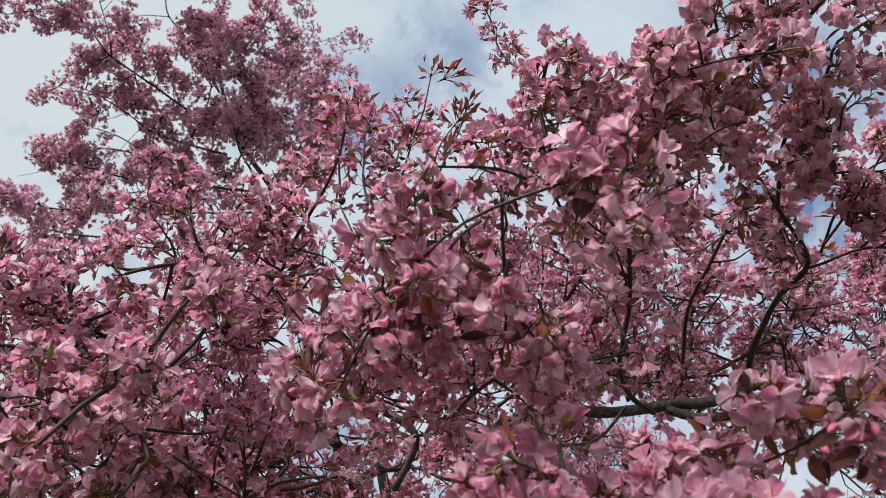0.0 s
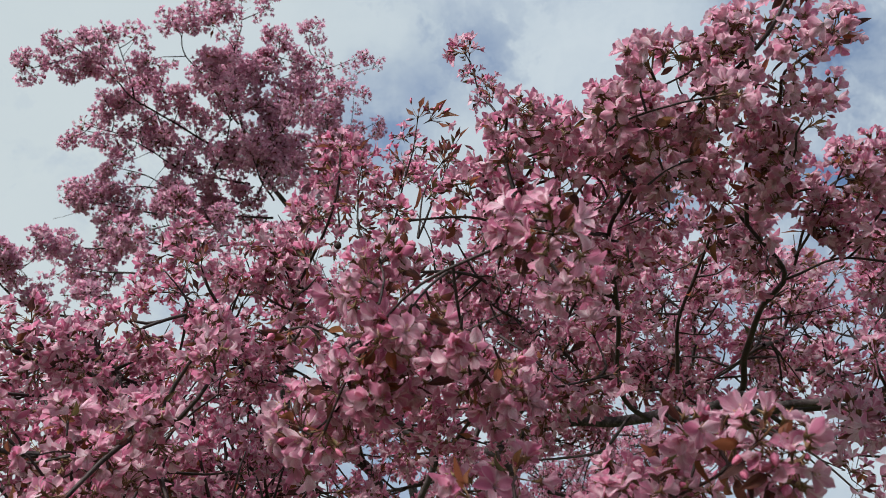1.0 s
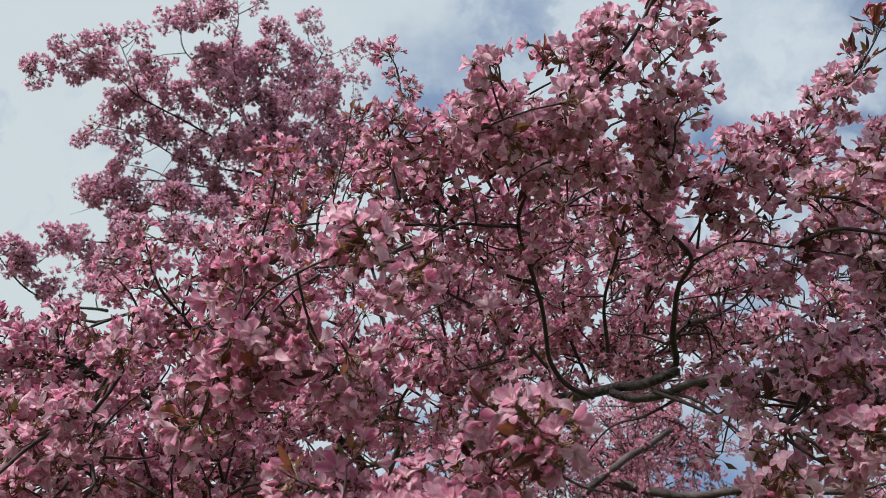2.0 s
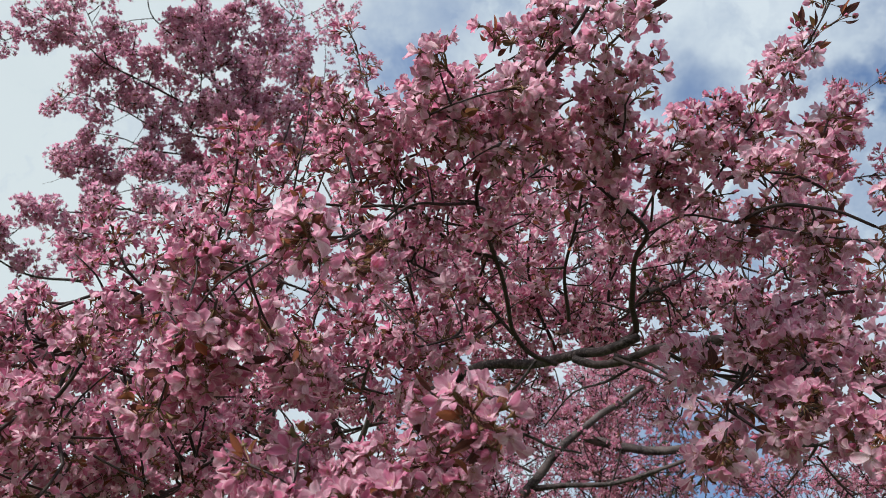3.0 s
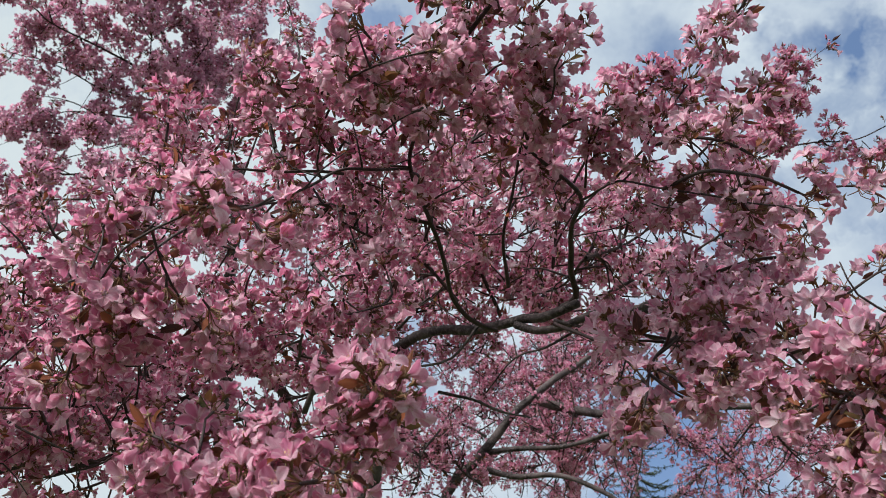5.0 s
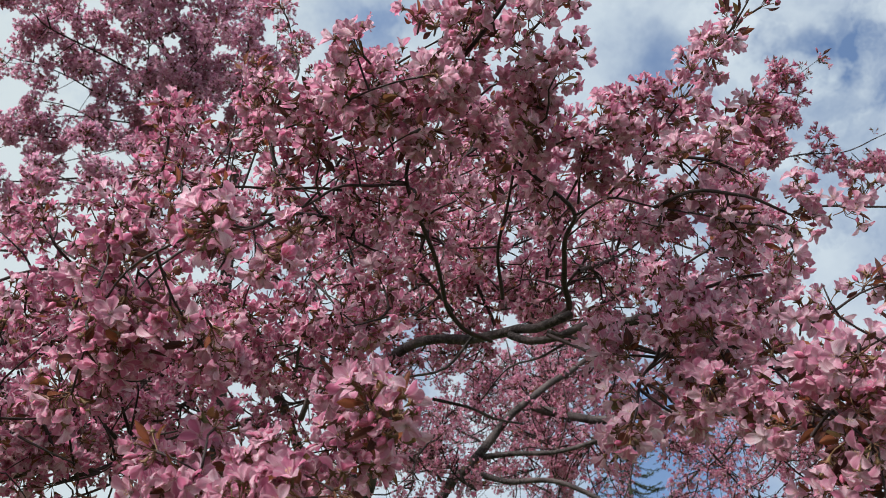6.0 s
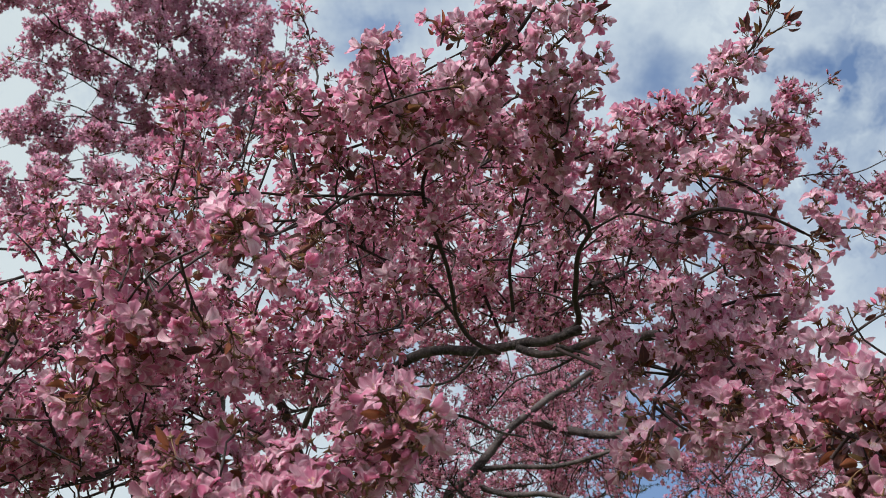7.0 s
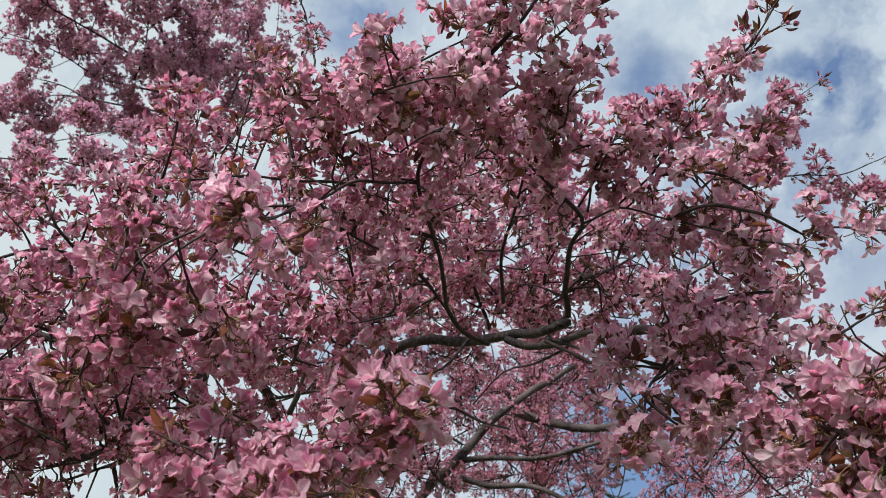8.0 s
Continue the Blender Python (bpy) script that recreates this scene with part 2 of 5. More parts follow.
def tube(geo, line, r0, r1, sides, m=0, knots=0.0, rng=None):
    """A tapered limb along line, with knots and unevenness."""
    line = np.asarray(line, float)
    n = len(line)
    along = np.gradient(line, axis=0)
    x = unit(np.cross(along[0], (0.31, 0.17, 0.93)))
    v, uv = [], []
    for i in range(n):
        z = unit(along[i])
        x = unit(x - z * (x @ z))
        y = np.cross(z, x)
        s = i / max(1, n - 1)
        r = r0 + (r1 - r0) * s ** 0.85
        for k in range(sides):
            a = 2 * math.pi * k / sides
            rr = r
            if knots:
                q = line[i] * 22
                rr *= 1 + knots * noise.noise(Vector((q[0] + math.cos(a), q[1] + math.sin(a), q[2])))
            v.append(line[i] + rr * (math.cos(a) * x + math.sin(a) * y))
            uv.append((k / sides, s))
    f = []
    for i in range(n - 1):
        for k in range(sides):
            a, b = i * sides + k, i * sides + (k + 1) % sides
            f += [(a, b, b + sides), (a, b + sides, a + sides)]
    v.append(line[-1] + unit(along[-1]) * r1 * 0.6)
    uv.append((0.5, 1))
    tip, last = n * sides, (n - 1) * sides
    f += [(last + k, last + (k + 1) % sides, tip) for k in range(sides)]
    geo.add(v, f, uv, m)


# ---- blossom pieces; a flower's centre is at the origin and it opens along +z ----
def petal(geo, spin, length, width, lean0, lean1, twist, rng, nu, nv, m):
    v, uv = [], []
    c, s = math.cos(spin), math.sin(spin)
    widest, notch = rng.uniform(0.56, 0.72), rng.uniform(-0.05, 0.06)
    ripple, phase = rng.uniform(0.02, 0.15), rng.uniform(0, 6)
    for j in range(nv + 1):
        q = 1 - (1 - j / nv) ** 1.5
        if q < widest:
            k = q / widest
            half = width * (0.16 + 0.84 * k ** 1.25)
        else:
            half = width * max(0.50 if nv > 3 else 0.42, (1 - ((q - widest) / (1 - widest)) ** 2.8) ** 0.5)
        lean = lean0 + (lean1 - lean0) * q
        mid = lean0 + (lean1 - lean0) * q * 0.5
        r0, z0 = length * q * math.sin(mid), length * q * math.cos(mid)
        for i in range(nu + 1):
            u = 2 * i / nu - 1
            cup = 0.52 * half * u * u + ripple * length * math.sin(3 * u + 5 * q + phase) * q
            tip = -notch * length * (1 - abs(u)) - 0.13 * length * u * u if j == nv else -0.11 * length * u * u * q
            rr, zz = r0 + tip * math.sin(lean) - cup * math.cos(lean), z0 + tip * math.cos(lean) + cup * math.sin(lean)
            y = half * u
            zz += twist * y
            v.append((c * rr - s * y, s * rr + c * y, zz))
            uv.append((u, q))
    geo.add(v, grid_faces(nu, nv), uv, m)


def spike(geo, base, tip, r, m):
    """A slim three-sided point."""
    base, tip = np.asarray(base, float), np.asarray(tip, float)
    z = unit(tip - base)
    x = unit(np.cross(z, (0.3, 0.5, 0.81)))
    y = np.cross(z, x)
    v = [base + r * (math.cos(a) * x + math.sin(a) * y) for a in (0, 2.1, 4.2)] + [tip]
    geo.add(v, [(0, 1, 3), (1, 2, 3), (2, 0, 3)], None, m)


def flower(rng, fine, slots, crude=False, plain=False):
    """Five petals, sepals and a tuft of stamens; cup width sets how far it is open."""
    P, S, A = slots
    g = Geo()
    wide = rng.choice((0.20, 0.30, 0.40, 0.48, 0.58, 0.70, 0.86)) + rng.uniform(-0.08, 0.08)
    size = rng.uniform(0.88, 1.12)
    petals = rng.choice((5, 5, 6, 6) if fine else (5, 6, 6, 7))
    for k in range(petals):
        if rng.random() < 0.05:
            continue
        spin = 2 * math.pi * k / petals + rng.gauss(0, 0.13)
        a0 = 0.25 + 0.50 * wide + rng.gauss(0, 0.07)
        a1 = 0.30 + 1.55 * wide + rng.gauss(0, 0.26)
        petal(g, spin, 0.0175 * size * rng.uniform(0.80, 1.12), (0.0052 if fine else 0.0040) * size * rng.uniform(0.78, 1.18), a0, a1, rng.gauss(0, 0.22), rng,
              4 if fine else 1 if crude else 2, 5 if fine else 2 if crude or plain else 3, P)
    if crude:
        return g
    spike(g, (0, 0, 0.0012), (0, 0, -0.0080), 0.0026, S)
    if fine:
        for k in range(5):
            a = 2 * math.pi * (k + 0.5) / 5
            d = np.array((math.cos(a), math.sin(a), 0.35))
            spike(g, d * 0.0012, d * 0.0070, 0.0013, S)
        for k in range(8):
            a, t = 2.4 * k, 0.15 + 0.30 * rng.random()
            d = np.array((math.cos(a) * t, math.sin(a) * t, 1.0))
            tip = d * rng.uniform(0.005, 0.008)
            spike(g, (0, 0, 0), tip, 0.0003, P)
            spike(g, tip * 0.95, tip * 1.10, 0.0006, A)
    return g


def leaf(rng, fine, m, crude=False):
    """An ovate leaf, folded along its rib, on a short stalk; it points along +z and faces +x."""
    g = Geo()
    length, width = rng.uniform(0.014, 0.025), rng.uniform(0.0040, 0.0062)
    fold, curl, sway = rng.uniform(0.25, 0.75), rng.uniform(-0.2, 0.9), rng.gauss(0, 0.15)
    nv = 6 if fine else 2 if crude else 3
    v, uv = [], []
    for j in range(nv + 1):
        q = j / nv
        half = width * (math.sin(math.pi * q ** 0.80) ** 0.9 if 0 < j < nv else 0.03)
        bend = curl * q * q * length * 0.5
        for u in (-1, -0.5, 0, 0.5, 1) if fine else (-1, 0, 1):
            tooth = 1 + (0.06 if fine and abs(u) == 1 and j % 2 else 0)
            v.append((-bend + abs(u) * half * fold, half * u * tooth * math.cos(fold) + sway * q * q * length, 0.010 + length * q))
            uv.append((u, q))
    g.add(v, grid_faces(4 if fine else 2, nv), uv, m)
    spike(g, (0, 0, 0.012), (0, 0, 0), 0.0008, m)
    return g


def bud(rng, fine, slots):
    """A closed, pointed bud held in its sepals."""
    B, S = slots
    g = Geo()
    r, h = rng.uniform(0.0024, 0.0038), rng.uniform(0.008, 0.013)
    line = [(0, 0, 0.0), (0, 0, h * 0.25), (0, 0, h * 0.5), (0, 0, h * 0.75), (0, 0, h)]
    sides = 7 if fine else 3
    v, f = [], []
    for j, (p, w) in enumerate(zip(line, (0.45, 0.92, 1.0, 0.72, 0.16))):
        for k in range(sides):
            a = 2 * math.pi * k / sides + 0.35 * j
            fold = 1 + 0.10 * math.cos(3 * a + j)
            v.append((r * w * fold * math.cos(a), r * w * fold * math.sin(a), p[2]))
    for j in range(4):
        for k in range(sides):
            a, b = j * sides + k, j * sides + (k + 1) % sides
            f += [(a, b, b + sides), (a, b + sides, a + sides)]
    f += [(4 * sides, 4 * sides + k, 4 * sides + k + 1) for k in range(1, sides - 1)]
    g.add(v, f, None, B)
    spike(g, (0, 0, 0.003), (0, 0, -0.005), r * 0.9, S)
    return g


def cluster_plan(rng, kind):
    """Where the flowers, buds and leaves of one spur sit: (piece, turn, place, size), and the stalks' lines."""
    pieces, stalks = [], []
    flowers, buds, leaves = {"bloom": (rng.randint(9, 13), rng.randint(0, 2), rng.randint(2, 4)),
                             "budding": (rng.randint(5, 7), rng.randint(2, 4), rng.randint(4, 6)),
                             "rusty": (rng.randint(0, 1), rng.randint(0, 1), rng.randint(2, 3)),
                             "leafy": (rng.randint(0, 2), rng.randint(0, 1), rng.randint(9, 13)),
                             "young": (rng.randint(4, 7), rng.randint(1, 3), rng.randint(3, 5)),
                             "spray": (rng.randint(0, 1), rng.randint(2, 4), rng.randint(4, 6))}[kind]
    for n in range(flowers + buds):
        t, a = math.acos(1 - rng.random() * 1.15), 2.4 * n + rng.gauss(0, 0.5)
        d = np.array((math.sin(t) * math.cos(a), math.sin(t) * math.sin(a), math.cos(t)))
        reach = rng.uniform(0.008, 0.023)
        tip = d * reach + (0, 0, 0.008)
        bend = d * reach * 0.5 + np.array((rng.gauss(0, 0.003), rng.gauss(0, 0.003), 0.008))
        stalks.append([(0, 0, 0), bend, tip])
        axis = unit(d + 0.35 * np.array((rng.gauss(0, 1), rng.gauss(0, 1), rng.gauss(0, 1))))
        what = "flower" if n < flowers else "bud"
        pieces.append((what, frame_of(axis, rng), tip + axis * 0.005, rng.uniform(0.88, 1.12)))
    for n in range(leaves):
        t, a = rng.uniform(0.2, 1.0) if kind == "spray" else rng.uniform(0.6, 1.9), rng.uniform(0, 6.28)
        d = np.array((math.sin(t) * math.cos(a), math.sin(t) * math.sin(a), math.cos(t)))
        pieces.append(("leaf", frame_of(d, rng), d * 0.003, rng.uniform(0.7, 1.25)))
    return pieces, stalks


piece_rng = random.Random(11)
FINE = {"flower": [flower(piece_rng, True, (0, 1, 2)).mesh("blossom", [PETAL, STALK, ANTHER]) for _ in range(14)],
        "bud": [bud(piece_rng, True, (0, 1)).mesh("bud", [BUD, STALK]) for _ in range(4)],
        "leaf": [leaf(piece_rng, True, 0).mesh("leaf", [LEAF]) for _ in range(9)]}
MASS_MATS = [PETAL_MASS, STALK, BUD, LEAF_MASS, TWIG]
COARSE = {"flower": [flower(piece_rng, False, (0, 1, 1)).arrays() for _ in range(18)],
          "bud": [bud(piece_rng, False, (2, 1)).arrays() for _ in range(4)],
          "leaf": [leaf(piece_rng, False, 3).arrays() for _ in range(9)]}
MIDDLE = {"flower": [flower(piece_rng, False, (0, 1, 1), plain=True).arrays() for _ in range(18)], "bud": COARSE["bud"],
          "leaf": [leaf(piece_rng, False, 3, True).arrays() for _ in range(9)]}
CRUDE = {"flower": [flower(piece_rng, False, (0, 1, 1), True).arrays() for _ in range(18)], "bud": COARSE["bud"],
         "leaf": [leaf(piece_rng, False, 3, True).arrays() for _ in range(9)]}
PLANS = {kind: [cluster_plan(piece_rng, kind) for _ in range(count)] for kind, count in (("bloom", 14), ("young", 6), ("spray", 6), ("budding", 5), ("leafy", 5), ("rusty", 4))}


def stalk_geo(stalks, sides, m):
    g = Geo()
    for line in stalks:
        tube(g, smooth_line(line, 0.012), 0.00075, 0.0006, sides, m)
    tube(g, [(0, 0, -0.012), (0, 0, -0.004), (0, 0, 0.003)], 0.0012, 0.0017, 5, 1)
    return g


def joined_cluster(plan, rng, pieces):
    g = Geo()
    for what, turn, at, size in plan[0]:
        g.put(rng.choice(pieces[what]), placed(turn, at, size))
    for a, b, c in plan[1]:
        spike(g, a, c, 0.0011, 1)
    spike(g, (0, 0, 0.004), (0, 0, -0.012), 0.0022, 4)
    return g.arrays()


STALK_MESHES = {kind: [stalk_geo(p[1], 4, 0).mesh("flower_spur", [STALK, TWIG]) for p in plans] for kind, plans in PLANS.items()}
COARSE_CLUSTERS = {kind: [joined_cluster(p, piece_rng, COARSE) for p in plans for _ in range(2)] for kind, plans in PLANS.items()}
MIDDLE_CLUSTERS = {kind: [joined_cluster(p, piece_rng, MIDDLE) for p in plans for _ in range(2)] for kind, plans in PLANS.items()}
CRUDE_CLUSTERS = {kind: [joined_cluster(p, piece_rng, CRUDE) for p in plans for _ in range(2)] for kind, plans in PLANS.items()}


# ---- trees ----
class Tree:
    """Gathers boughs and the spurs on them; finish() sets the blossom on the spurs."""

    def __init__(self, base, label, category, petals):
        self.root = new("crabapple_tree")
        self.root.location = base
        self.base, self.petals = np.array(base), petals
        tagged(self.root, label, category, group="crabapple trees in blossom")
        self.spurs, self.fruits = [], []
        self.count = 0

    def limb(self, points, name, r, sides=9, label=""):
        geo = Geo()
        line = smooth_line(points, 0.02 if r[0] < 0.03 else 0.05)
        wob = 0.25 * r[0]
        line = line + np.array([noise.noise_vector(Vector(p * 9)) for p in line]) * wob
        tube(geo, line - self.base, r[0], r[1], sides, 0, 0.22)
        part(name, geo, BARK, self.root, label)

    def bough(self, points, r=(0.008, 0.003), bloom=14.0, reach=0.10, start=0.1, kind="bloom", lift=0.25, fruit=0.006, clump=0, bare=7.0, stout=1.0, small=1.0):
        """A bough through points, with side shoots up to reach long, and bloom spurs to the metre."""
        self.count += 1
        rng = random.Random(1000 + self.count)
        geo = Geo()
        line = smooth_line(points, 0.018)
        line = line + np.array([noise.noise_vector(Vector(p * 11 + 3)) for p in line]) * 0.006
        tube(geo, line - self.base, r[0], r[1], 7 if r[0] > 0.006 else 5, 0, 0.20)
        seg = np.linalg.norm(np.diff(line, axis=0), axis=1)
        at = np.concatenate([[0], np.cumsum(seg)])
        total = at[-1]

        def on(s):
            i = min(len(seg) - 1, int(np.searchsorted(at, s, "right")) - 1)
            w = (s - at[i]) / seg[i]
            return line[i] * (1 - w) + line[i + 1] * w, unit(line[i + 1] - line[i])

        n = max(2, int(total * (1 - start) * bloom * FULLNESS * (0.74 if clump else 1.0)))
        for k in range(n):
            s = total * (start + (1 - start) * (k + rng.random()) / n)
            p, along = on(min(s, total * 0.999))
            side = unit(np.cross(along, (rng.gauss(0, 1), rng.gauss(0, 1), rng.gauss(0, 1))))
            out = unit(side + along * rng.uniform(0.0, 0.8) + np.array((0, 0, lift)))
            length = reach * rng.random() ** 1.3
            end = p + out * length
            if length > 0.035:
                bend = p + out * length * 0.5 + np.array((rng.gauss(0, 0.1), rng.gauss(0, 0.1), rng.gauss(0, 0.1))) * length
                path = smooth_line([p, bend, end], 0.03)
                tube(geo, path - self.base, 0.0024 * stout, 0.0013 * stout, 4, 1)
                for q in np.arange(0.05, length - 0.02, 0.055):
                    i = int(q / length * (len(path) - 1))
                    d = unit(np.cross(out, (rng.gauss(0, 1), rng.gauss(0, 1), rng.gauss(0, 1))) + out * 0.4)
                    self.spurs.append((path[i] + d * 0.012, d, rng.uniform(0.75, 1.0) * small, kind, rng.random()))
                out = unit(end - bend)
            d = unit(out + (along if kind == "spray" else 0) + 0.5 * np.array((rng.gauss(0, 1), rng.gauss(0, 1), rng.gauss(0, 1))))
            this = kind if kind == "spray" or rng.random() < (0.80 if small == 1.0 else 0.4) else "young"
            self.spurs.append((end + d * 0.010, d, rng.uniform(0.82, 1.12) * small, this, rng.random()))
            for _ in range(int(clump * rng.uniform(1.2, 3.4))):
                e = unit(d + 1.6 * np.array((rng.gauss(0, 1), rng.gauss(0, 1), rng.gauss(0, 1))))
                self.spurs.append((end + e * rng.uniform(0.020, 0.046), e, rng.uniform(0.85, 1.05), kind, rng.random()))
            if rng.random() < fruit:
                self.fruits.append((end + np.array((rng.gauss(0, 0.02), rng.gauss(0, 0.02), -0.03)), rng.random()))
        for k in range(int(total * bare) if kind == "bloom" else 0):
            p, along = on(total * rng.uniform(0.05, 0.95))
            out = unit(np.cross(along, (rng.gauss(0, 1), rng.gauss(0, 1), rng.gauss(0, 1))) + along * rng.uniform(0, 0.9))
            long = rng.uniform(0.04, 0.04 + 0.9 * reach)
            bend = p + out * long * 0.5 + np.array((rng.gauss(0, 0.12), rng.gauss(0, 0.12), rng.gauss(0, 0.12))) * long
            path = smooth_line([p, bend, p + out * long + np.array((0, 0, rng.uniform(-0.2, 0.3) * long))], 0.035)
            tube(geo, path - self.base, 0.0017 * stout, 0.0008 * stout, 3, 1)
        p, along = on(total * 0.999)
        self.spurs.append((p + along * 0.006, along, 1.0, kind if kind != "bloom" else "young", rng.random()))
        part("bough", geo, [TWIG, TWIG], self.root)

    def finish(self, near, most=300):
        """The spurs nearest along the plan (small y) get single flowers; the others are joined."""
        spurs = sorted(self.spurs, key=lambda s: s[0][1])
        single = [s for s in spurs if s[0][1] < near][:most]
        rest = spurs[len(single):]
        for at, d, size, kind, chance in single:
            rng = random.Random(int(chance * 1e9))
            k = rng.randrange(len(PLANS[kind]))
            ob = part("flower_spur", STALK_MESHES[kind][k], None, self.root)
            m = placed(frame_of(d, rng), at - self.base, size)
            ob.matrix_basis = Matrix(m.tolist())
            for what, turn, place, scale in PLANS[kind][k][0]:
                child = part({"flower": "blossom", "bud": "bud", "leaf": "leaf"}[what], rng.choice(FINE[what]), None, ob)
                spin = frame_of(turn[:, 2] + 0.25 * np.array((rng.gauss(0, 1), rng.gauss(0, 1), rng.gauss(0, 1))), rng)
                child.matrix_basis = Matrix(placed(spin, place, scale).tolist())
        if rest:
            geo = Geo()
            for at, d, size, kind, chance in rest:
                rng = random.Random(int(chance * 1e9))
                geo.put(rng.choice((COARSE_CLUSTERS if at[1] < 0.85 else MIDDLE_CLUSTERS if at[1] < 1.9 else CRUDE_CLUSTERS)[kind]), placed(frame_of(d, rng), at - self.base, size))
            part("blossom_mass", geo, [self.petals, *MASS_MATS[1:]], self.root, "dense mass of pink blossom and bronze leaves", "stuff")
        for at, chance in self.fruits:
            self.fruit(at, chance)

    def fruit(self, at, chance):
        geo = Geo()
        rng = random.Random(int(chance * 1e9))
        r = rng.uniform(0.0042, 0.0065)
        v, f = [], []
        for j in range(7):
            t = math.pi * j / 6
            for k in range(8):
                a = 2 * math.pi * k / 8
                w = r * (math.sin(t) + 0.03) * (1 + 0.12 * math.cos(3 * a + j))
                v.append((w * math.cos(a), w * math.sin(a), -r * 1.1 * math.cos(t)))
        for j in range(6):
            for k in range(8):
                a, b = j * 8 + k, j * 8 + (k + 1) % 8
                f += [(a, b, b + 8), (a, b + 8, a + 8)]
        geo.add(v, f)
        tube(geo, [(0, 0, r), (0.002, 0.001, r + 0.012), (0.001, 0.004, r + 0.026)], 0.0007, 0.0007, 3)
        ob = part("dried_fruit", geo, FRUIT, self.root, "small black shrivelled fruit from last year")
        ob.location = at - self.base


# ---- ground ----
def ground():
    geo = Geo()
    v, f = [(0, 0, 0)], []
    rings = [1.5, 4, 10, 30, 100, 400, 2500]
    for r in rings:
        for k in range(48):
            a = 2 * math.pi * k / 48
            v.append((r * math.cos(a), r * math.sin(a), 0.03 * noise.noise(Vector((r * math.cos(a), r * math.sin(a), 0))) if r < 100 else 0.0))
    f += [(0, 1 + k, 1 + (k + 1) % 48) for k in range(48)]
    for j in range(len(rings) - 1):
        for k in range(48):
            a, b = 1 + j * 48 + k, 1 + j * 48 + (k + 1) % 48
            f += [(a, a + 48, b + 48), (a, b + 48, b)]
    geo.add(v, f)
    tagged(part("ground", geo, GRASS), "short green lawn under the trees", "lawn", kind="structure")


ground()


def conifer(base, height, spread, seed):
    """A spruce: tapered trunk and whorls of drooping boughs set with needles."""
    rng = random.Random(seed)
    root = new("conifer_tree")
    root.location = base
    tagged(root, "dark green spruce standing far behind the blossom", "tree")
    trunk, crown = Geo(), Geo()
    tube(trunk, [(0, 0, height * k / 8) for k in range(9)], 0.09, 0.01, 8, 0, 0.1)
    part("trunk", trunk, BARK, root)
    z = 0.5
    while z < height * 0.985:
        out = spread * (1 - z / height) ** 0.8 + 0.05
        for k in range(7):
            a = rng.uniform(0, 6.28)
            reach = out * rng.uniform(0.7, 1.1)
            d = np.array((math.cos(a), math.sin(a), 0))
            line = np.array([(0, 0, z) + d * reach * q + (0, 0, -0.22 * reach * math.sin(2.4 * q)) for q in np.linspace(0, 1, 7)])
            tube(crown, line, 0.009, 0.003, 3, 1)
            for q in np.arange(0.12, 1.0, 0.035 / max(0.2, reach)):
                p = line[0] + (line[-1] - line[0]) * q + np.array((0, 0, -0.22 * reach * math.sin(2.4 * q) + 0.22 * reach * math.sin(2.4) * q))
                for _ in range(3):
                    e = unit(d * rng.uniform(0.2, 1.0) + np.array((rng.gauss(0, 0.7), rng.gauss(0, 0.7), rng.gauss(-0.1, 0.4))))
                    spike(crown, p, p + e * rng.uniform(0.03, 0.08), 0.008, 0)
        z += 0.10 + 0.05 * rng.random()
    part("crown", crown, [NEEDLE, TWIG], root, "drooping green needle boughs")


front = Tree((0.10, 2.25, 0.0), "spreading crabapple tree in full pink blossom with bronze young leaves", "tree", PETAL_MASS)
tall = Tree((-0.80, 3.25, 0.0), "tall crabapple tree with dense purplish-pink blossom", "tree", PETAL_MAUVE)
behind = Tree((1.35, 5.2, 0.0), "smaller pink crabapple tree in blossom behind the larger one", "tree", PETAL_MASS)
limb, bough = front.limb, front.bough
tall_limb, tall_bough = tall.limb, tall.bough
far_limb, far_bough = behind.limb, behind.bough
# == boughs ==

# trunk and main stems
limb([(0.100, 2.250, -0.050), (0.110, 2.250, 0.350), (0.080, 2.270, 0.800), (0.120, 2.240, 1.250)], "trunk", (0.085, 0.062), 14)
limb([(0.120, 2.240, 1.220), (0.100, 2.180, 1.550), (0.067, 1.815, 1.798), (0.086, 1.759, 1.871), (0.122, 1.693, 1.992), (0.140, 1.661, 2.053), (0.115, 1.617, 2.106), (0.094, 1.660, 2.122), (0.145, 1.600, 2.129)], "main_stem", (0.0240, 0.0112), 10)
limb([(0.094, 1.660, 2.122), (0.145, 1.600, 2.129), (0.201, 1.520, 2.133), (0.258, 1.450, 2.124), (0.321, 1.400, 2.108), (0.380, 1.340, 2.100), (0.420, 1.300, 2.098), (0.451, 1.270, 2.089), (0.483, 1.250, 2.096), (0.515, 1.235, 2.107)], "main_limb", (0.0118, 0.0085), 10)
limb([(0.405, 1.310, 2.090), (0.443, 1.280, 2.068), (0.496, 1.250, 2.069), (0.532, 1.220, 2.078), (0.576, 1.190, 2.077), (0.610, 1.150, 2.066), (0.619, 1.095, 2.055), (0.669, 1.008, 2.011)], "main_limb", (0.0080, 0.0050), 9)
limb([(0.120, 2.240, 1.200), (0.220, 2.450, 1.600), (0.207, 2.633, 1.916), (0.303, 2.622, 2.016), (0.352, 2.614, 2.071), (0.415, 2.620, 2.154), (0.493, 2.630, 2.225), (0.589, 2.640, 2.303), (0.671, 2.640, 2.349), (0.743, 2.650, 2.401)], "back_limb", (0.0320, 0.0090), 10)
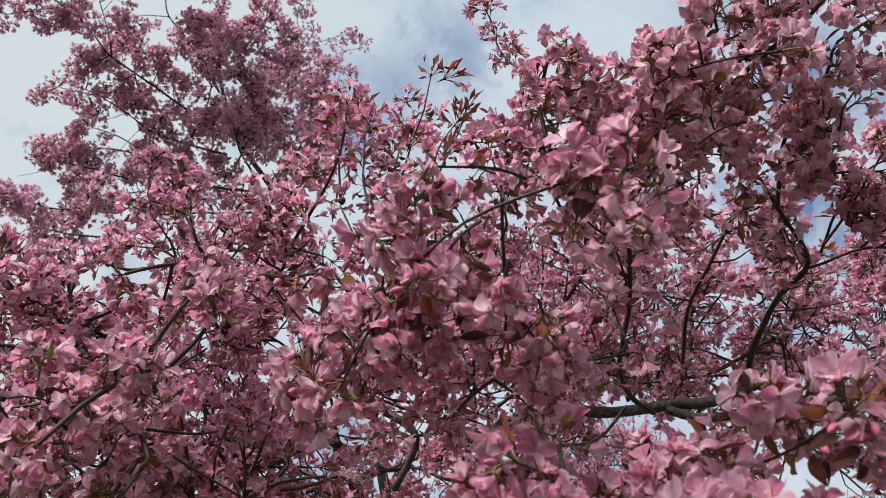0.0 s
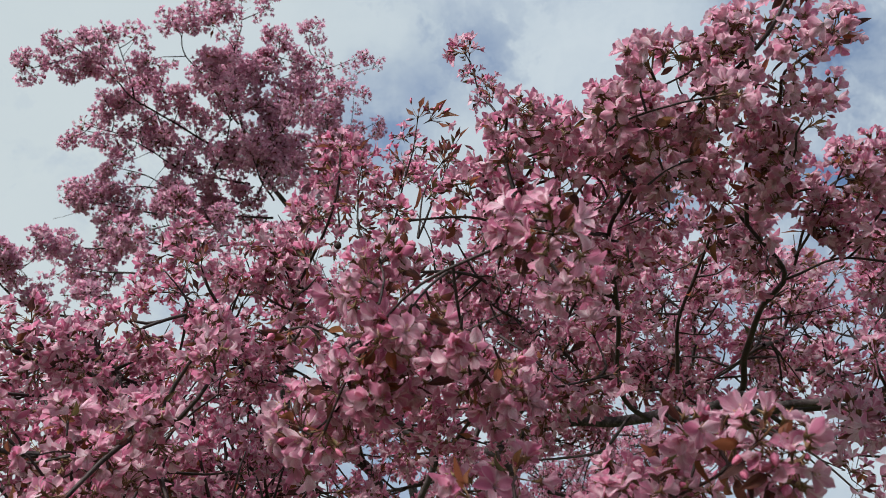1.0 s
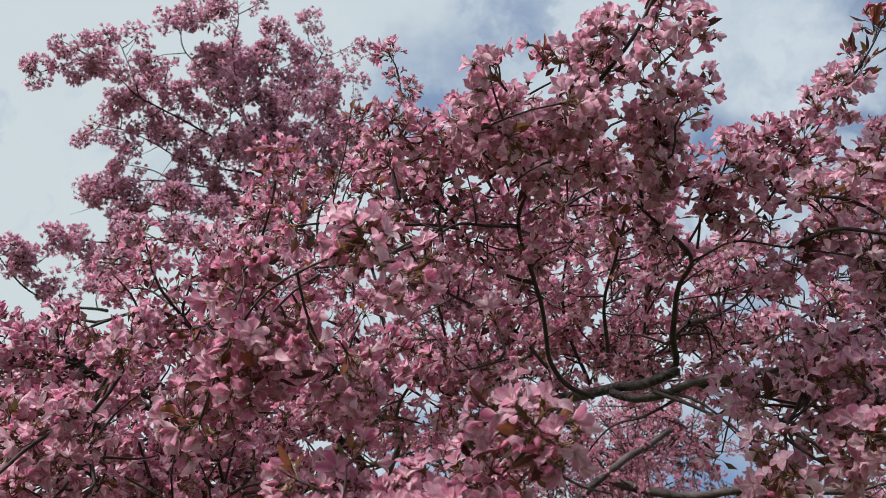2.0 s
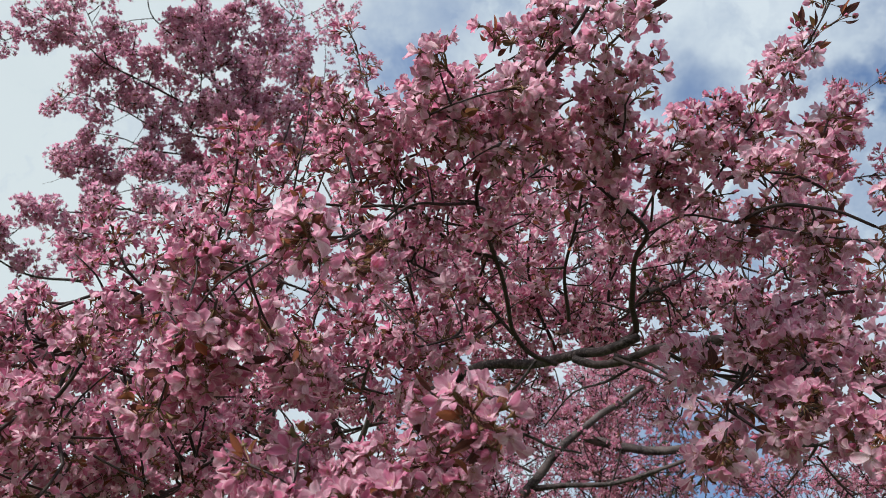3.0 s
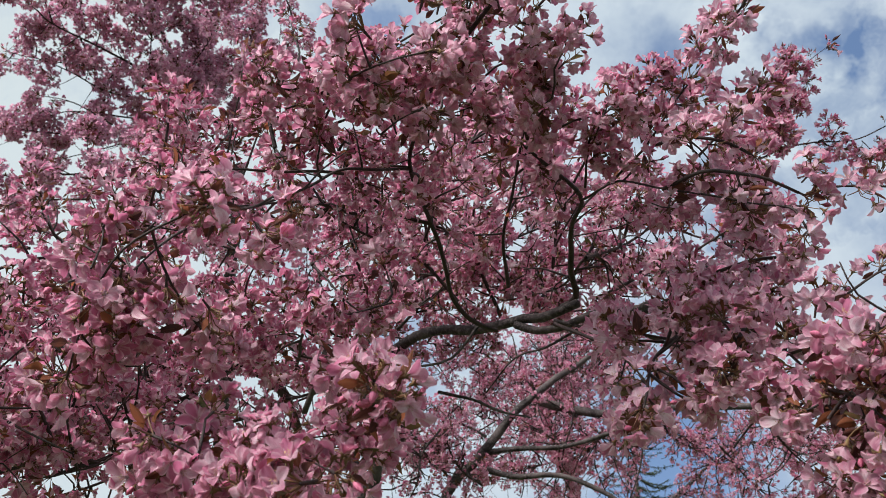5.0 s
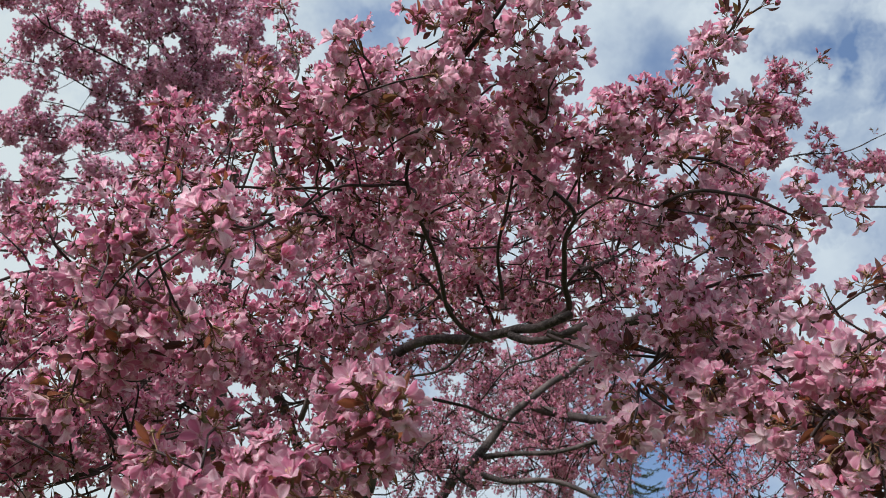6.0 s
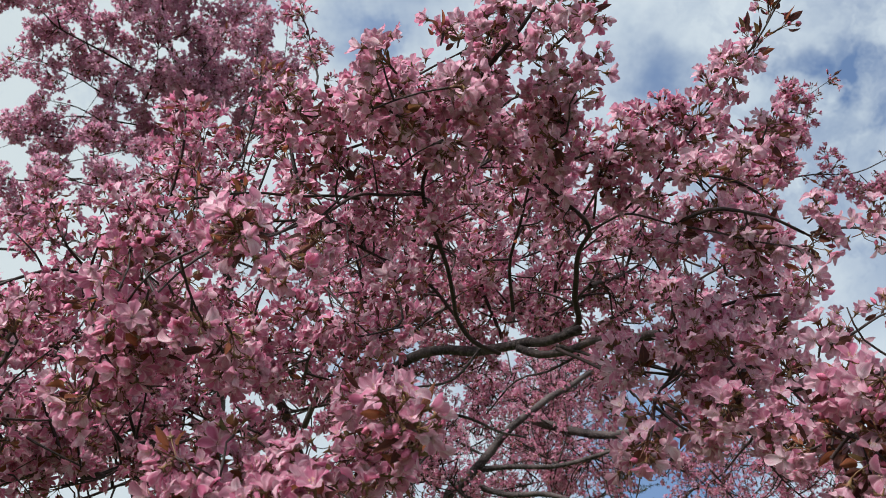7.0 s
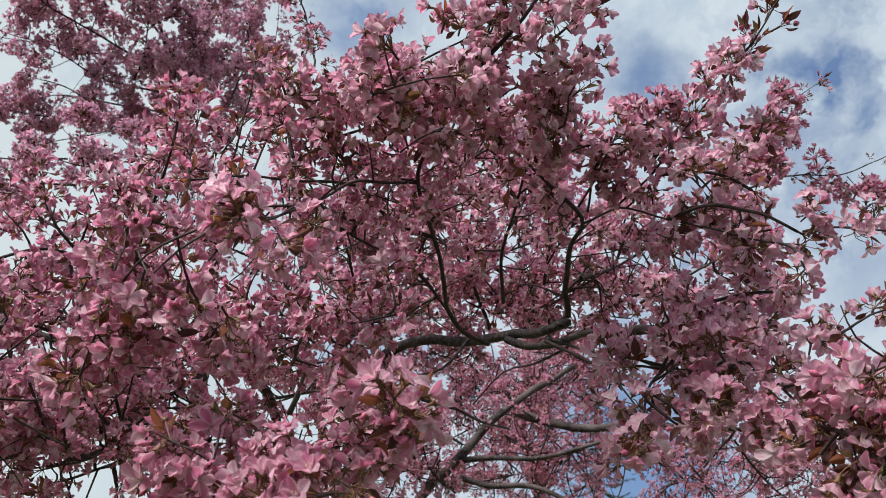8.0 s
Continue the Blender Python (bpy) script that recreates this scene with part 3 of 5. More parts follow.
limb([(0.519, 2.635, 2.234), (0.571, 2.630, 2.206), (0.656, 2.610, 2.183), (0.779, 2.557, 2.161), (0.917, 2.497, 2.168), (1.192, 2.349, 2.139)], "back_limb", (0.0176, 0.0105), 8)
limb([(0.351, 2.617, 2.047), (0.455, 2.582, 2.053), (0.601, 2.530, 2.053), (0.742, 2.474, 2.086), (0.873, 2.390, 2.125)], "back_limb", (0.0104, 0.0053), 7)
limb([(0.322, 2.606, 1.995), (0.433, 2.557, 1.961), (0.576, 2.498, 1.954), (0.707, 2.438, 1.895), (0.808, 2.378, 1.807)], "back_limb", (0.0112, 0.0060), 7)
limb([(0.100, 2.240, 1.200), (0.020, 2.220, 1.750), (-0.106, 2.210, 2.146), (-0.151, 2.170, 2.347), (-0.166, 2.142, 2.485), (-0.212, 2.148, 2.663), (-0.259, 2.095, 2.822), (-0.321, 2.073, 2.939)], "upright_stem", (0.0272, 0.0025), 9)
limb([(0.090, 2.230, 1.220), (-0.020, 2.100, 1.650), (-0.141, 1.865, 2.026), (-0.161, 1.764, 2.083), (-0.210, 1.662, 2.104), (-0.284, 1.586, 2.101), (-0.388, 1.507, 2.092), (-0.516, 1.418, 2.083), (-0.576, 1.362, 2.086)], "left_limb", (0.0208, 0.0075), 8)

# boughs from the main limb, rising towards the viewer
bough([(0.369, 1.271, 2.070), (0.320, 1.230, 2.074), (0.293, 1.180, 2.095), (0.281, 1.107, 2.122), (0.268, 0.981, 2.162), (0.245, 0.895, 2.198), (0.261, 0.814, 2.223), (0.284, 0.734, 2.238)], r=(0.0048,0.0028), bloom=25, reach=0.12, start=0.45)
bough([(0.284, 0.734, 2.238), (0.322, 0.676, 2.252), (0.358, 0.633, 2.273), (0.387, 0.606, 2.303), (0.416, 0.587, 2.350)], r=(0.0036,0.0022), bloom=17, reach=0.034, start=0)
bough([(0.266, 0.801, 2.224), (0.218, 0.685, 2.168), (0.196, 0.613, 2.163), (0.240, 0.568, 2.152), (0.287, 0.545, 2.148)], r=(0.0022,0.0011), bloom=20, reach=0.032, start=0.15)
bough([(0.245, 0.894, 2.201), (0.190, 0.800, 2.156), (0.161, 0.747, 2.121), (0.124, 0.613, 2.013), (0.109, 0.498, 1.961)], r=(0.0024,0.0014), bloom=8, reach=0.056, start=0.4)
bough([(0.109, 0.498, 1.961), (0.057, 0.496, 1.930), (0.003, 0.529, 1.914), (-0.036, 0.570, 1.881), (-0.061, 0.608, 1.831)], r=(0.0014,0.0011), bloom=19, reach=0.053, start=0.40, fruit=0.05)
bough([(0.140, 0.663, 2.056), (0.124, 0.560, 1.985), (0.118, 0.490, 1.948), (0.120, 0.455, 1.932)], r=(0.0018,0.0012), bloom=22, reach=0.022, start=0.72, kind="budding")
bough([(0.046, 0.512, 1.938), (0.050, 0.552, 1.899), (0.062, 0.606, 1.880)], r=(0.0016,0.0011), bloom=17, reach=0.056, start=0.1)
bough([(0.164, 0.784, 2.138), (0.098, 0.718, 2.109), (0.049, 0.679, 2.094), (-0.002, 0.661, 2.076)], r=(0.0024,0.0014), bloom=8, reach=0.035, start=0.2, lift=0.05, kind="young")
bough([(0.106, 0.670, 2.116), (0.089, 0.659, 2.185), (0.104, 0.642, 2.186)], r=(0.0026,0.0017), bloom=34, reach=0.05, start=0.2)
bough([(0.084, 0.740, 2.247), (0.080, 0.819, 2.362), (0.053, 0.861, 2.450), (0.044, 0.859, 2.484), (0.036, 0.855, 2.502)], r=(0.0024,0.0012), bloom=24, reach=0.012, start=0.42, kind="young", small=0.6)
bough([(0.486, 1.250, 2.103), (0.514, 1.235, 2.116), (0.500, 1.170, 2.138), (0.494, 1.100, 2.157), (0.494, 1.020, 2.172), (0.492, 0.936, 2.178), (0.407, 0.841, 2.207)], r=(0.0064,0.0024), bloom=20, reach=0.12, start=0.5)
bough([(0.493, 0.940, 2.170), (0.539, 0.870, 2.159), (0.581, 0.794, 2.111), (0.634, 0.760, 2.080), (0.674, 0.746, 2.065), (0.733, 0.756, 2.068)], r=(0.0021,0.0011), bloom=19, reach=0.055, start=0.2)
bough([(0.533, 0.880, 2.164), (0.575, 0.832, 2.196), (0.616, 0.810, 2.254), (0.665, 0.806, 2.314), (0.700, 0.789, 2.357)], r=(0.0019,0.0011), bloom=24, reach=0.03, start=0.1)
bough([(0.696, 0.789, 2.357), (0.713, 0.779, 2.379), (0.726, 0.769, 2.402), (0.741, 0.756, 2.428), (0.750, 0.741, 2.441)], r=(0.0020,0.0010), bloom=34, reach=0.016, start=0, kind="spray")
bough([(0.497, 0.913, 2.176), (0.504, 0.819, 2.220), (0.546, 0.811, 2.258), (0.650, 0.841, 2.315)], r=(0.0020,0.0012), bloom=24, reach=0.045, start=0.15)
bough([(0.415, 0.845, 2.199), (0.403, 0.761, 2.243), (0.427, 0.700, 2.276), (0.415, 0.643, 2.277), (0.450, 0.612, 2.292)], r=(0.0034,0.0017), bloom=18, reach=0.025, start=0.1)
bough([(0.392, 1.171, 2.113), (0.385, 1.079, 2.184), (0.400, 0.977, 2.231), (0.414, 0.897, 2.269)], r=(0.0036,0.0022), bloom=20, reach=0.10, start=0.3)
bough([(0.269, 0.994, 2.158), (0.198, 0.952, 2.169), (0.140, 0.886, 2.217), (0.103, 0.833, 2.238)], r=(0.0034,0.0021), bloom=26, reach=0.10, start=0.3)
bough([(0.619, 1.095, 2.046), (0.660, 0.954, 2.042), (0.701, 0.854, 2.030), (0.734, 0.840, 2.032)], r=(0.0043,0.0022), bloom=24, reach=0.05, start=0.15)
bough([(0.669, 1.008, 2.002), (0.684, 0.867, 1.945), (0.691, 0.771, 1.887), (0.691, 0.697, 1.829), (0.694, 0.662, 1.774)], r=(0.0031,0.0014), bloom=17, reach=0.070, start=0.1)
bough([(0.669, 1.008, 2.002), (0.607, 0.892, 1.945), (0.554, 0.814, 1.892), (0.526, 0.753, 1.822)], r=(0.0036,0.0014), bloom=40, reach=0.08, start=0.1)
bough([(0.684, 0.867, 1.945), (0.636, 0.793, 1.879), (0.607, 0.778, 1.848)], r=(0.0034,0.0017), bloom=36, reach=0.08, start=0.1)
bough([(0.691, 0.771, 1.879), (0.705, 0.677, 1.872), (0.717, 0.616, 1.860), (0.739, 0.567, 1.868)], r=(0.0021,0.0011), bloom=24, reach=0.04, start=0.1)
bough([(0.691, 0.697, 1.829), (0.690, 0.614, 1.799), (0.696, 0.572, 1.769)], r=(0.0021,0.0011), bloom=13, reach=0.056, start=0.1)
bough([(0.471, 1.231, 2.070), (0.542, 1.184, 2.017), (0.575, 1.145, 1.981), (0.604, 1.111, 1.925)], r=(0.0043,0.0014), bloom=10, reach=0.06, start=0.6)
bough([(-0.076, 0.987, 2.240), (-0.058, 0.957, 2.327), (-0.041, 0.934, 2.377), (-0.034, 0.924, 2.424)], r=(0.0020,0.0010), bloom=9, reach=0.02, start=0.35, kind="spray")
bough([(-0.025, 0.943, 2.225), (-0.006, 0.928, 2.287), (0.010, 0.928, 2.341), (0.017, 0.928, 2.374)], r=(0.0020,0.0010), bloom=8, reach=0.015, start=0.35, kind="spray")
bough([(-0.154, 1.017, 2.267), (-0.163, 0.994, 2.339), (-0.158, 0.978, 2.379)], r=(0.0020,0.0010), bloom=12, reach=0.02, start=0.2, kind="young")
bough([(-0.055, 0.624, 1.965), (-0.035, 0.581, 1.967), (-0.023, 0.569, 1.970)], r=(0.0011,0.0009), bloom=8, reach=0.023, start=0.3, kind="young")
bough([(0.265, 0.827, 2.240), (0.237, 0.732, 2.238), (0.205, 0.655, 2.180), (0.222, 0.619, 2.176)], r=(0.0020,0.0013), bloom=16, reach=0.031, start=0.1)
bough([(0.283, 0.751, 2.249), (0.308, 0.692, 2.264), (0.330, 0.649, 2.266), (0.345, 0.622, 2.299)], r=(0.0020,0.0013), bloom=16, reach=0.031, start=0.1)
bough([(0.324, 0.823, 2.246), (0.348, 0.763, 2.265), (0.386, 0.732, 2.271), (0.425, 0.734, 2.262)], r=(0.0020,0.0013), bloom=16, reach=0.05, start=0.1)
bough([(0.581, 0.794, 2.111), (0.615, 0.751, 2.110), (0.671, 0.748, 2.104), (0.699, 0.745, 2.097), (0.733, 0.750, 2.082)], r=(0.003,0.002), bloom=13, reach=0.045, start=0.1)
bough([(0.581, 0.821, 2.193), (0.623, 0.773, 2.174), (0.668, 0.775, 2.166), (0.702, 0.792, 2.157)], r=(0.003,0.002), bloom=15, reach=0.040, start=0.1)
bough([(0.638, 0.808, 2.166), (0.675, 0.800, 2.203), (0.710, 0.806, 2.234), (0.726, 0.805, 2.266)], r=(0.002,0.001), bloom=18, reach=0.02, start=0.1, kind="young")

# near boughs from below
bough([(0.086, 1.478, 1.794), (0.144, 1.079, 1.794), (0.215, 0.681, 1.782), (0.245, 0.561, 1.781), (0.257, 0.489, 1.788)], r=(0.0022,0.0011), bloom=24, reach=0.035, start=0.6, kind="budding")
bough([(-0.013, 1.263, 1.724), (0.068, 0.870, 1.730), (0.100, 0.609, 1.729), (0.088, 0.540, 1.745), (0.068, 0.533, 1.754)], r=(0.0027,0.0009), bloom=26, reach=0.055, start=0.4, lift=-0.2)
bough([(0.068, 0.870, 1.730), (0.147, 0.598, 1.733), (0.188, 0.542, 1.741), (0.223, 0.509, 1.721)], r=(0.0022,0.0009), bloom=26, reach=0.05, start=0.2, lift=-0.3)
bough([(0.088, 0.670, 1.709), (0.141, 0.541, 1.682), (0.177, 0.507, 1.675), (0.208, 0.491, 1.678)], r=(0.0021,0.0009), bloom=26, reach=0.05, start=0.1, lift=-0.3)
bough([(0.015, 1.225, 1.993), (0.069, 1.026, 1.986), (0.111, 0.928, 1.983), (0.159, 0.884, 1.977), (0.225, 0.856, 1.984)], r=(0.0036,0.0014), bloom=18, reach=0.06, start=0.2)
bough([(-0.026, 1.313, 2.027), (-0.005, 1.106, 2.021), (-0.001, 1.001, 2.016), (-0.006, 0.942, 2.024)], r=(0.0036,0.0014), bloom=26, reach=0.08, start=0.1)

# left side
bough([(-0.516, 1.418, 2.083), (-0.571, 1.331, 2.077), (-0.513, 1.130, 2.061), (-0.493, 1.023, 2.051), (-0.506, 0.929, 2.001), (-0.521, 0.857, 1.992)], r=(0.0065,0.0029), bloom=16, reach=0.075, start=0.15, bare=34, stout=1.5, lift=-0.05)
bough([(-0.457, 1.457, 2.085), (-0.479, 1.244, 2.064), (-0.465, 1.009, 2.030), (-0.491, 0.876, 2.000)], r=(0.0050,0.0022), bloom=19, reach=0.075, start=0.2, bare=34, stout=1.5, lift=-0.05)
bough([(-0.388, 1.507, 2.092), (-0.349, 1.292, 2.114), (-0.309, 1.078, 2.116), (-0.330, 0.955, 2.098), (-0.376, 0.889, 2.044)], r=(0.0043,0.0022), bloom=22, reach=0.075, start=0.1, bare=34, stout=1.5, lift=-0.05)
bough([(-0.349, 1.292, 2.114), (-0.239, 1.094, 2.154), (-0.229, 1.024, 2.188), (-0.254, 0.994, 2.228)], r=(0.0036,0.0014), bloom=22, reach=0.10, start=0.1, bare=34, stout=1.5)
bough([(-0.309, 1.078, 2.116), (-0.337, 0.989, 2.153), (-0.374, 1.002, 2.212), (-0.382, 0.983, 2.241)], r=(0.0034,0.0014), bloom=16, reach=0.05, start=0.1, kind="young")
bough([(-0.239, 1.082, 2.182), (-0.167, 0.959, 2.252), (-0.147, 0.927, 2.320), (-0.151, 0.923, 2.363)], r=(0.0034,0.0017), bloom=20, reach=0.07, start=0.1, kind="young")
bough([(-0.225, 1.613, 2.108), (-0.260, 1.368, 1.961), (-0.305, 1.147, 1.884), (-0.315, 0.921, 1.855), (-0.277, 0.706, 1.857)], r=(0.0050,0.0022), bloom=20, reach=0.14, start=0.1, bare=34, stout=1.5)
bough([(-0.323, 1.198, 1.864), (-0.331, 0.982, 1.785), (-0.308, 0.822, 1.777), (-0.317, 0.756, 1.786)], r=(0.0036,0.0014), bloom=15, reach=0.070, start=0.1, kind="bloom")
bough([(-0.388, 1.507, 2.092), (-0.275, 1.259, 1.937), (-0.222, 1.082, 1.827), (-0.253, 0.966, 1.776)], r=(0.0036,0.0014), bloom=22, reach=0.13, start=0.1, bare=34, stout=1.5)
bough([(-0.153, 1.804, 2.057), (-0.275, 1.584, 1.933), (-0.367, 1.457, 1.842), (-0.461, 1.313, 1.771)], r=(0.0050,0.0022), bloom=19, reach=0.16, start=0.1, bare=34, stout=1.5)
bough([(-0.576, 1.362, 2.086), (-0.596, 1.181, 2.045), (-0.629, 1.033, 2.000), (-0.631, 0.901, 1.992)], r=(0.0043,0.0022), bloom=26, reach=0.075, start=0.1, lift=-0.05)
bough([(-0.385, 1.388, 2.061), (-0.403, 1.193, 1.960), (-0.380, 0.945, 1.888), (-0.373, 0.789, 1.850), (-0.394, 0.727, 1.825)], r=(0.0028,0.0009), bloom=11, reach=0.07, start=0.3, lift=0, bare=34, stout=1.5)
bough([(-0.380, 0.945, 1.888), (-0.363, 0.871, 1.896), (-0.361, 0.837, 1.899)], r=(0.002,0.001), bloom=17, reach=0.03, start=0.2, kind="young")
bough([(-0.403, 1.193, 1.960), (-0.368, 0.909, 1.829), (-0.371, 0.784, 1.781), (-0.390, 0.720, 1.766)], r=(0.0022,0.0009), bloom=13, reach=0.07, start=0.2, bare=34, stout=1.5)
bough([(-0.611, 1.597, 2.197), (-0.699, 1.458, 2.156), (-0.784, 1.369, 2.109), (-0.852, 1.285, 2.054)], r=(0.005,0.002), bloom=11, reach=0.15, start=0, bare=34, stout=1.5)
bough([(-0.510, 1.571, 2.043), (-0.625, 1.479, 2.013), (-0.725, 1.389, 1.954), (-0.807, 1.291, 1.916)], r=(0.005,0.002), bloom=11, reach=0.15, start=0, bare=34, stout=1.5)
bough([(-0.654, 1.377, 2.124), (-0.682, 1.243, 2.124), (-0.717, 1.169, 2.065), (-0.744, 1.098, 2.046)], r=(0.004,0.002), bloom=13, reach=0.12, start=0, bare=34, stout=1.5)
bough([(-0.489, 1.173, 1.927), (-0.518, 1.052, 1.908), (-0.543, 0.986, 1.891), (-0.557, 0.922, 1.881)], r=(0.004,0.002), bloom=13, reach=0.10, start=0, bare=34, stout=1.5)
bough([(0.741, 0.720, 1.863), (0.715, 0.603, 1.786), (0.705, 0.572, 1.737), (0.702, 0.578, 1.696)], r=(0.0022,0.0009), bloom=14, reach=0.055, start=0.2)
bough([(0.715, 0.603, 1.786), (0.727, 0.547, 1.807), (0.737, 0.516, 1.820)], r=(0.0019,0.0009), bloom=13, reach=0.05, start=0.2)
bough([(0.555, 1.297, 2.108), (0.667, 1.375, 2.080), (0.775, 1.444, 2.072), (0.882, 1.450, 2.066)], r=(0.005,0.002), bloom=12, reach=0.13, start=0.1, bare=20)
bough([(0.563, 1.335, 2.149), (0.691, 1.423, 2.233), (0.785, 1.440, 2.231), (0.898, 1.431, 2.255)], r=(0.004,0.002), bloom=14, reach=0.13, start=0.1, bare=20)
bough([(0.555, 1.297, 2.108), (0.634, 1.321, 2.114), (0.727, 1.301, 2.118), (0.819, 1.291, 2.109)], r=(0.007,0.004), bloom=6, reach=0.08, start=0.1, bare=20)
bough([(0.018, 1.929, 2.157), (-0.060, 1.890, 2.112), (-0.157, 1.848, 2.053), (-0.272, 1.795, 2.006)], r=(0.004,0.002), bloom=18, reach=0.14, start=0)
bough([(0.038, 1.818, 2.179), (-0.038, 1.776, 2.146), (-0.136, 1.727, 2.122), (-0.228, 1.669, 2.109)], r=(0.004,0.002), bloom=16, reach=0.12, start=0)
bough([(-0.228, 1.669, 2.109), (-0.330, 1.614, 2.059), (-0.421, 1.554, 2.010), (-0.503, 1.483, 1.982)], r=(0.004,0.002), bloom=10, reach=0.12, start=0, bare=34, stout=1.5)
bough([(-0.315, 1.753, 2.289), (-0.427, 1.689, 2.252), (-0.548, 1.619, 2.199), (-0.633, 1.549, 2.151)], r=(0.004,0.002), bloom=10, reach=0.12, start=0, bare=34, stout=1.5)

# middle depth, behind the front boughs
bough([(-0.166, 2.142, 2.485), (-0.027, 1.980, 2.568), (0.116, 1.869, 2.607), (0.233, 1.778, 2.580)], r=(0.0058,0.0022), bloom=28, reach=0.18, start=0.1, bare=20, stout=1.25)
bough([(-0.164, 2.156, 2.416), (-0.225, 1.985, 2.463), (-0.325, 1.841, 2.477), (-0.437, 1.693, 2.465)], r=(0.0058,0.0022), bloom=28, reach=0.18, start=0.1, bare=20, stout=1.25)
bough([(-0.198, 2.154, 2.606), (-0.312, 1.985, 2.669), (-0.473, 1.920, 2.696), (-0.656, 1.873, 2.638)], r=(0.0058,0.0022), bloom=26, reach=0.18, start=0.1, bare=20, stout=1.25)
bough([(0.048, 1.667, 2.122), (0.110, 1.687, 2.256), (0.223, 1.665, 2.337), (0.365, 1.645, 2.388), (0.531, 1.607, 2.446)], r=(0.0065,0.0022), bloom=26, reach=0.16, start=0.15, bare=20, stout=1.25)
bough([(0.379, 1.645, 2.388), (0.488, 1.669, 2.307), (0.594, 1.562, 2.267), (0.718, 1.531, 2.282)], r=(0.0043,0.0022), bloom=24, reach=0.16, start=0.15, bare=20, stout=1.25)
bough([(0.531, 1.607, 2.446), (0.635, 1.479, 2.443), (0.767, 1.487, 2.360), (0.850, 1.384, 2.274)], r=(0.0043,0.0022), bloom=14, reach=0.090, start=0.15, bare=20, stout=1.25)
bough([(0.718, 1.531, 2.282), (0.805, 1.426, 2.202), (0.907, 1.414, 2.136), (0.959, 1.373, 2.194)], r=(0.0043,0.0022), bloom=24, reach=0.08, start=0.15, bare=20, stout=1.25)
bough([(0.531, 1.607, 2.446), (0.486, 1.670, 2.556), (0.395, 1.540, 2.602), (0.338, 1.406, 2.634)], r=(0.0043,0.0022), bloom=24, reach=0.15, start=0.15, bare=20, stout=1.25)
bough([(0.366, 1.605, 2.478), (0.190, 1.735, 2.428), (0.101, 1.751, 2.371), (0.027, 1.677, 2.253)], r=(0.0043,0.0022), bloom=24, reach=0.15, start=0.15, bare=20, stout=1.25)
bough([(-0.153, 1.804, 2.057), (-0.025, 1.722, 2.067), (0.069, 1.643, 2.022), (0.155, 1.558, 1.979)], r=(0.0043,0.0022), bloom=24, reach=0.14, start=0.15, bare=20, stout=1.25)
bough([(-0.170, 1.744, 2.071), (-0.214, 1.541, 2.181), (-0.257, 1.417, 2.180), (-0.328, 1.331, 2.188)], r=(0.0043,0.0022), bloom=26, reach=0.15, start=0.15, bare=20, stout=1.25)
bough([(0.294, 1.407, 2.174), (0.211, 1.376, 2.252), (0.121, 1.304, 2.274), (0.038, 1.224, 2.301)], r=(0.0043,0.0022), bloom=24, reach=0.16, start=0.1, bare=20, stout=1.25)
bough([(0.379, 1.465, 2.154), (0.332, 1.425, 2.270), (0.332, 1.335, 2.350), (0.367, 1.247, 2.410)], r=(0.0043,0.0022), bloom=24, reach=0.16, start=0.1, bare=20, stout=1.25)
bough([(0.447, 1.413, 2.137), (0.489, 1.425, 2.242), (0.508, 1.431, 2.352), (0.521, 1.386, 2.441)], r=(0.0043,0.0022), bloom=24, reach=0.16, start=0.1, bare=20, stout=1.25)
bough([(0.211, 1.376, 2.252), (0.263, 1.239, 2.318), (0.309, 1.155, 2.373), (0.392, 1.078, 2.401)], r=(0.0036,0.0022), bloom=24, reach=0.15, start=0.1, bare=20, stout=1.25)
bough([(0.094, 1.606, 2.173), (0.079, 1.467, 2.262), (0.062, 1.380, 2.334), (0.093, 1.317, 2.358)], r=(0.0043,0.0022), bloom=24, reach=0.16, start=0.1, bare=20, stout=1.25)
bough([(0.146, 1.611, 2.175), (0.254, 1.587, 2.264), (0.373, 1.586, 2.263), (0.504, 1.586, 2.234)], r=(0.0043,0.0022), bloom=26, reach=0.14, start=0.1, bare=20, stout=1.25)
bough([(0.105, 1.238, 2.294), (0.055, 1.130, 2.268), (-0.027, 1.115, 2.262), (-0.107, 1.101, 2.245)], r=(0.0036,0.0022), bloom=26, reach=0.14, start=0.1, bare=20, stout=1.25)
bough([(0.520, 1.131, 2.151), (0.601, 1.252, 2.222), (0.687, 1.363, 2.306), (0.743, 1.388, 2.343)], r=(0.004,0.002), bloom=13, reach=0.090, start=0.1, bare=20, stout=1.25)
bough([(0.601, 1.252, 2.222), (0.654, 1.303, 2.331), (0.676, 1.319, 2.403)], r=(0.003,0.002), bloom=20, reach=0.10, start=0.1, bare=20, stout=1.25)
bough([(0.520, 1.131, 2.151), (0.505, 1.290, 2.167), (0.459, 1.397, 2.181), (0.389, 1.405, 2.172)], r=(0.003,0.002), bloom=20, reach=0.10, start=0.1, bare=20, stout=1.25)
bough([(0.651, 1.266, 2.157), (0.712, 1.237, 2.191), (0.780, 1.202, 2.222)], r=(0.003,0.002), bloom=12, reach=0.090, start=0.1, bare=20, stout=1.25)

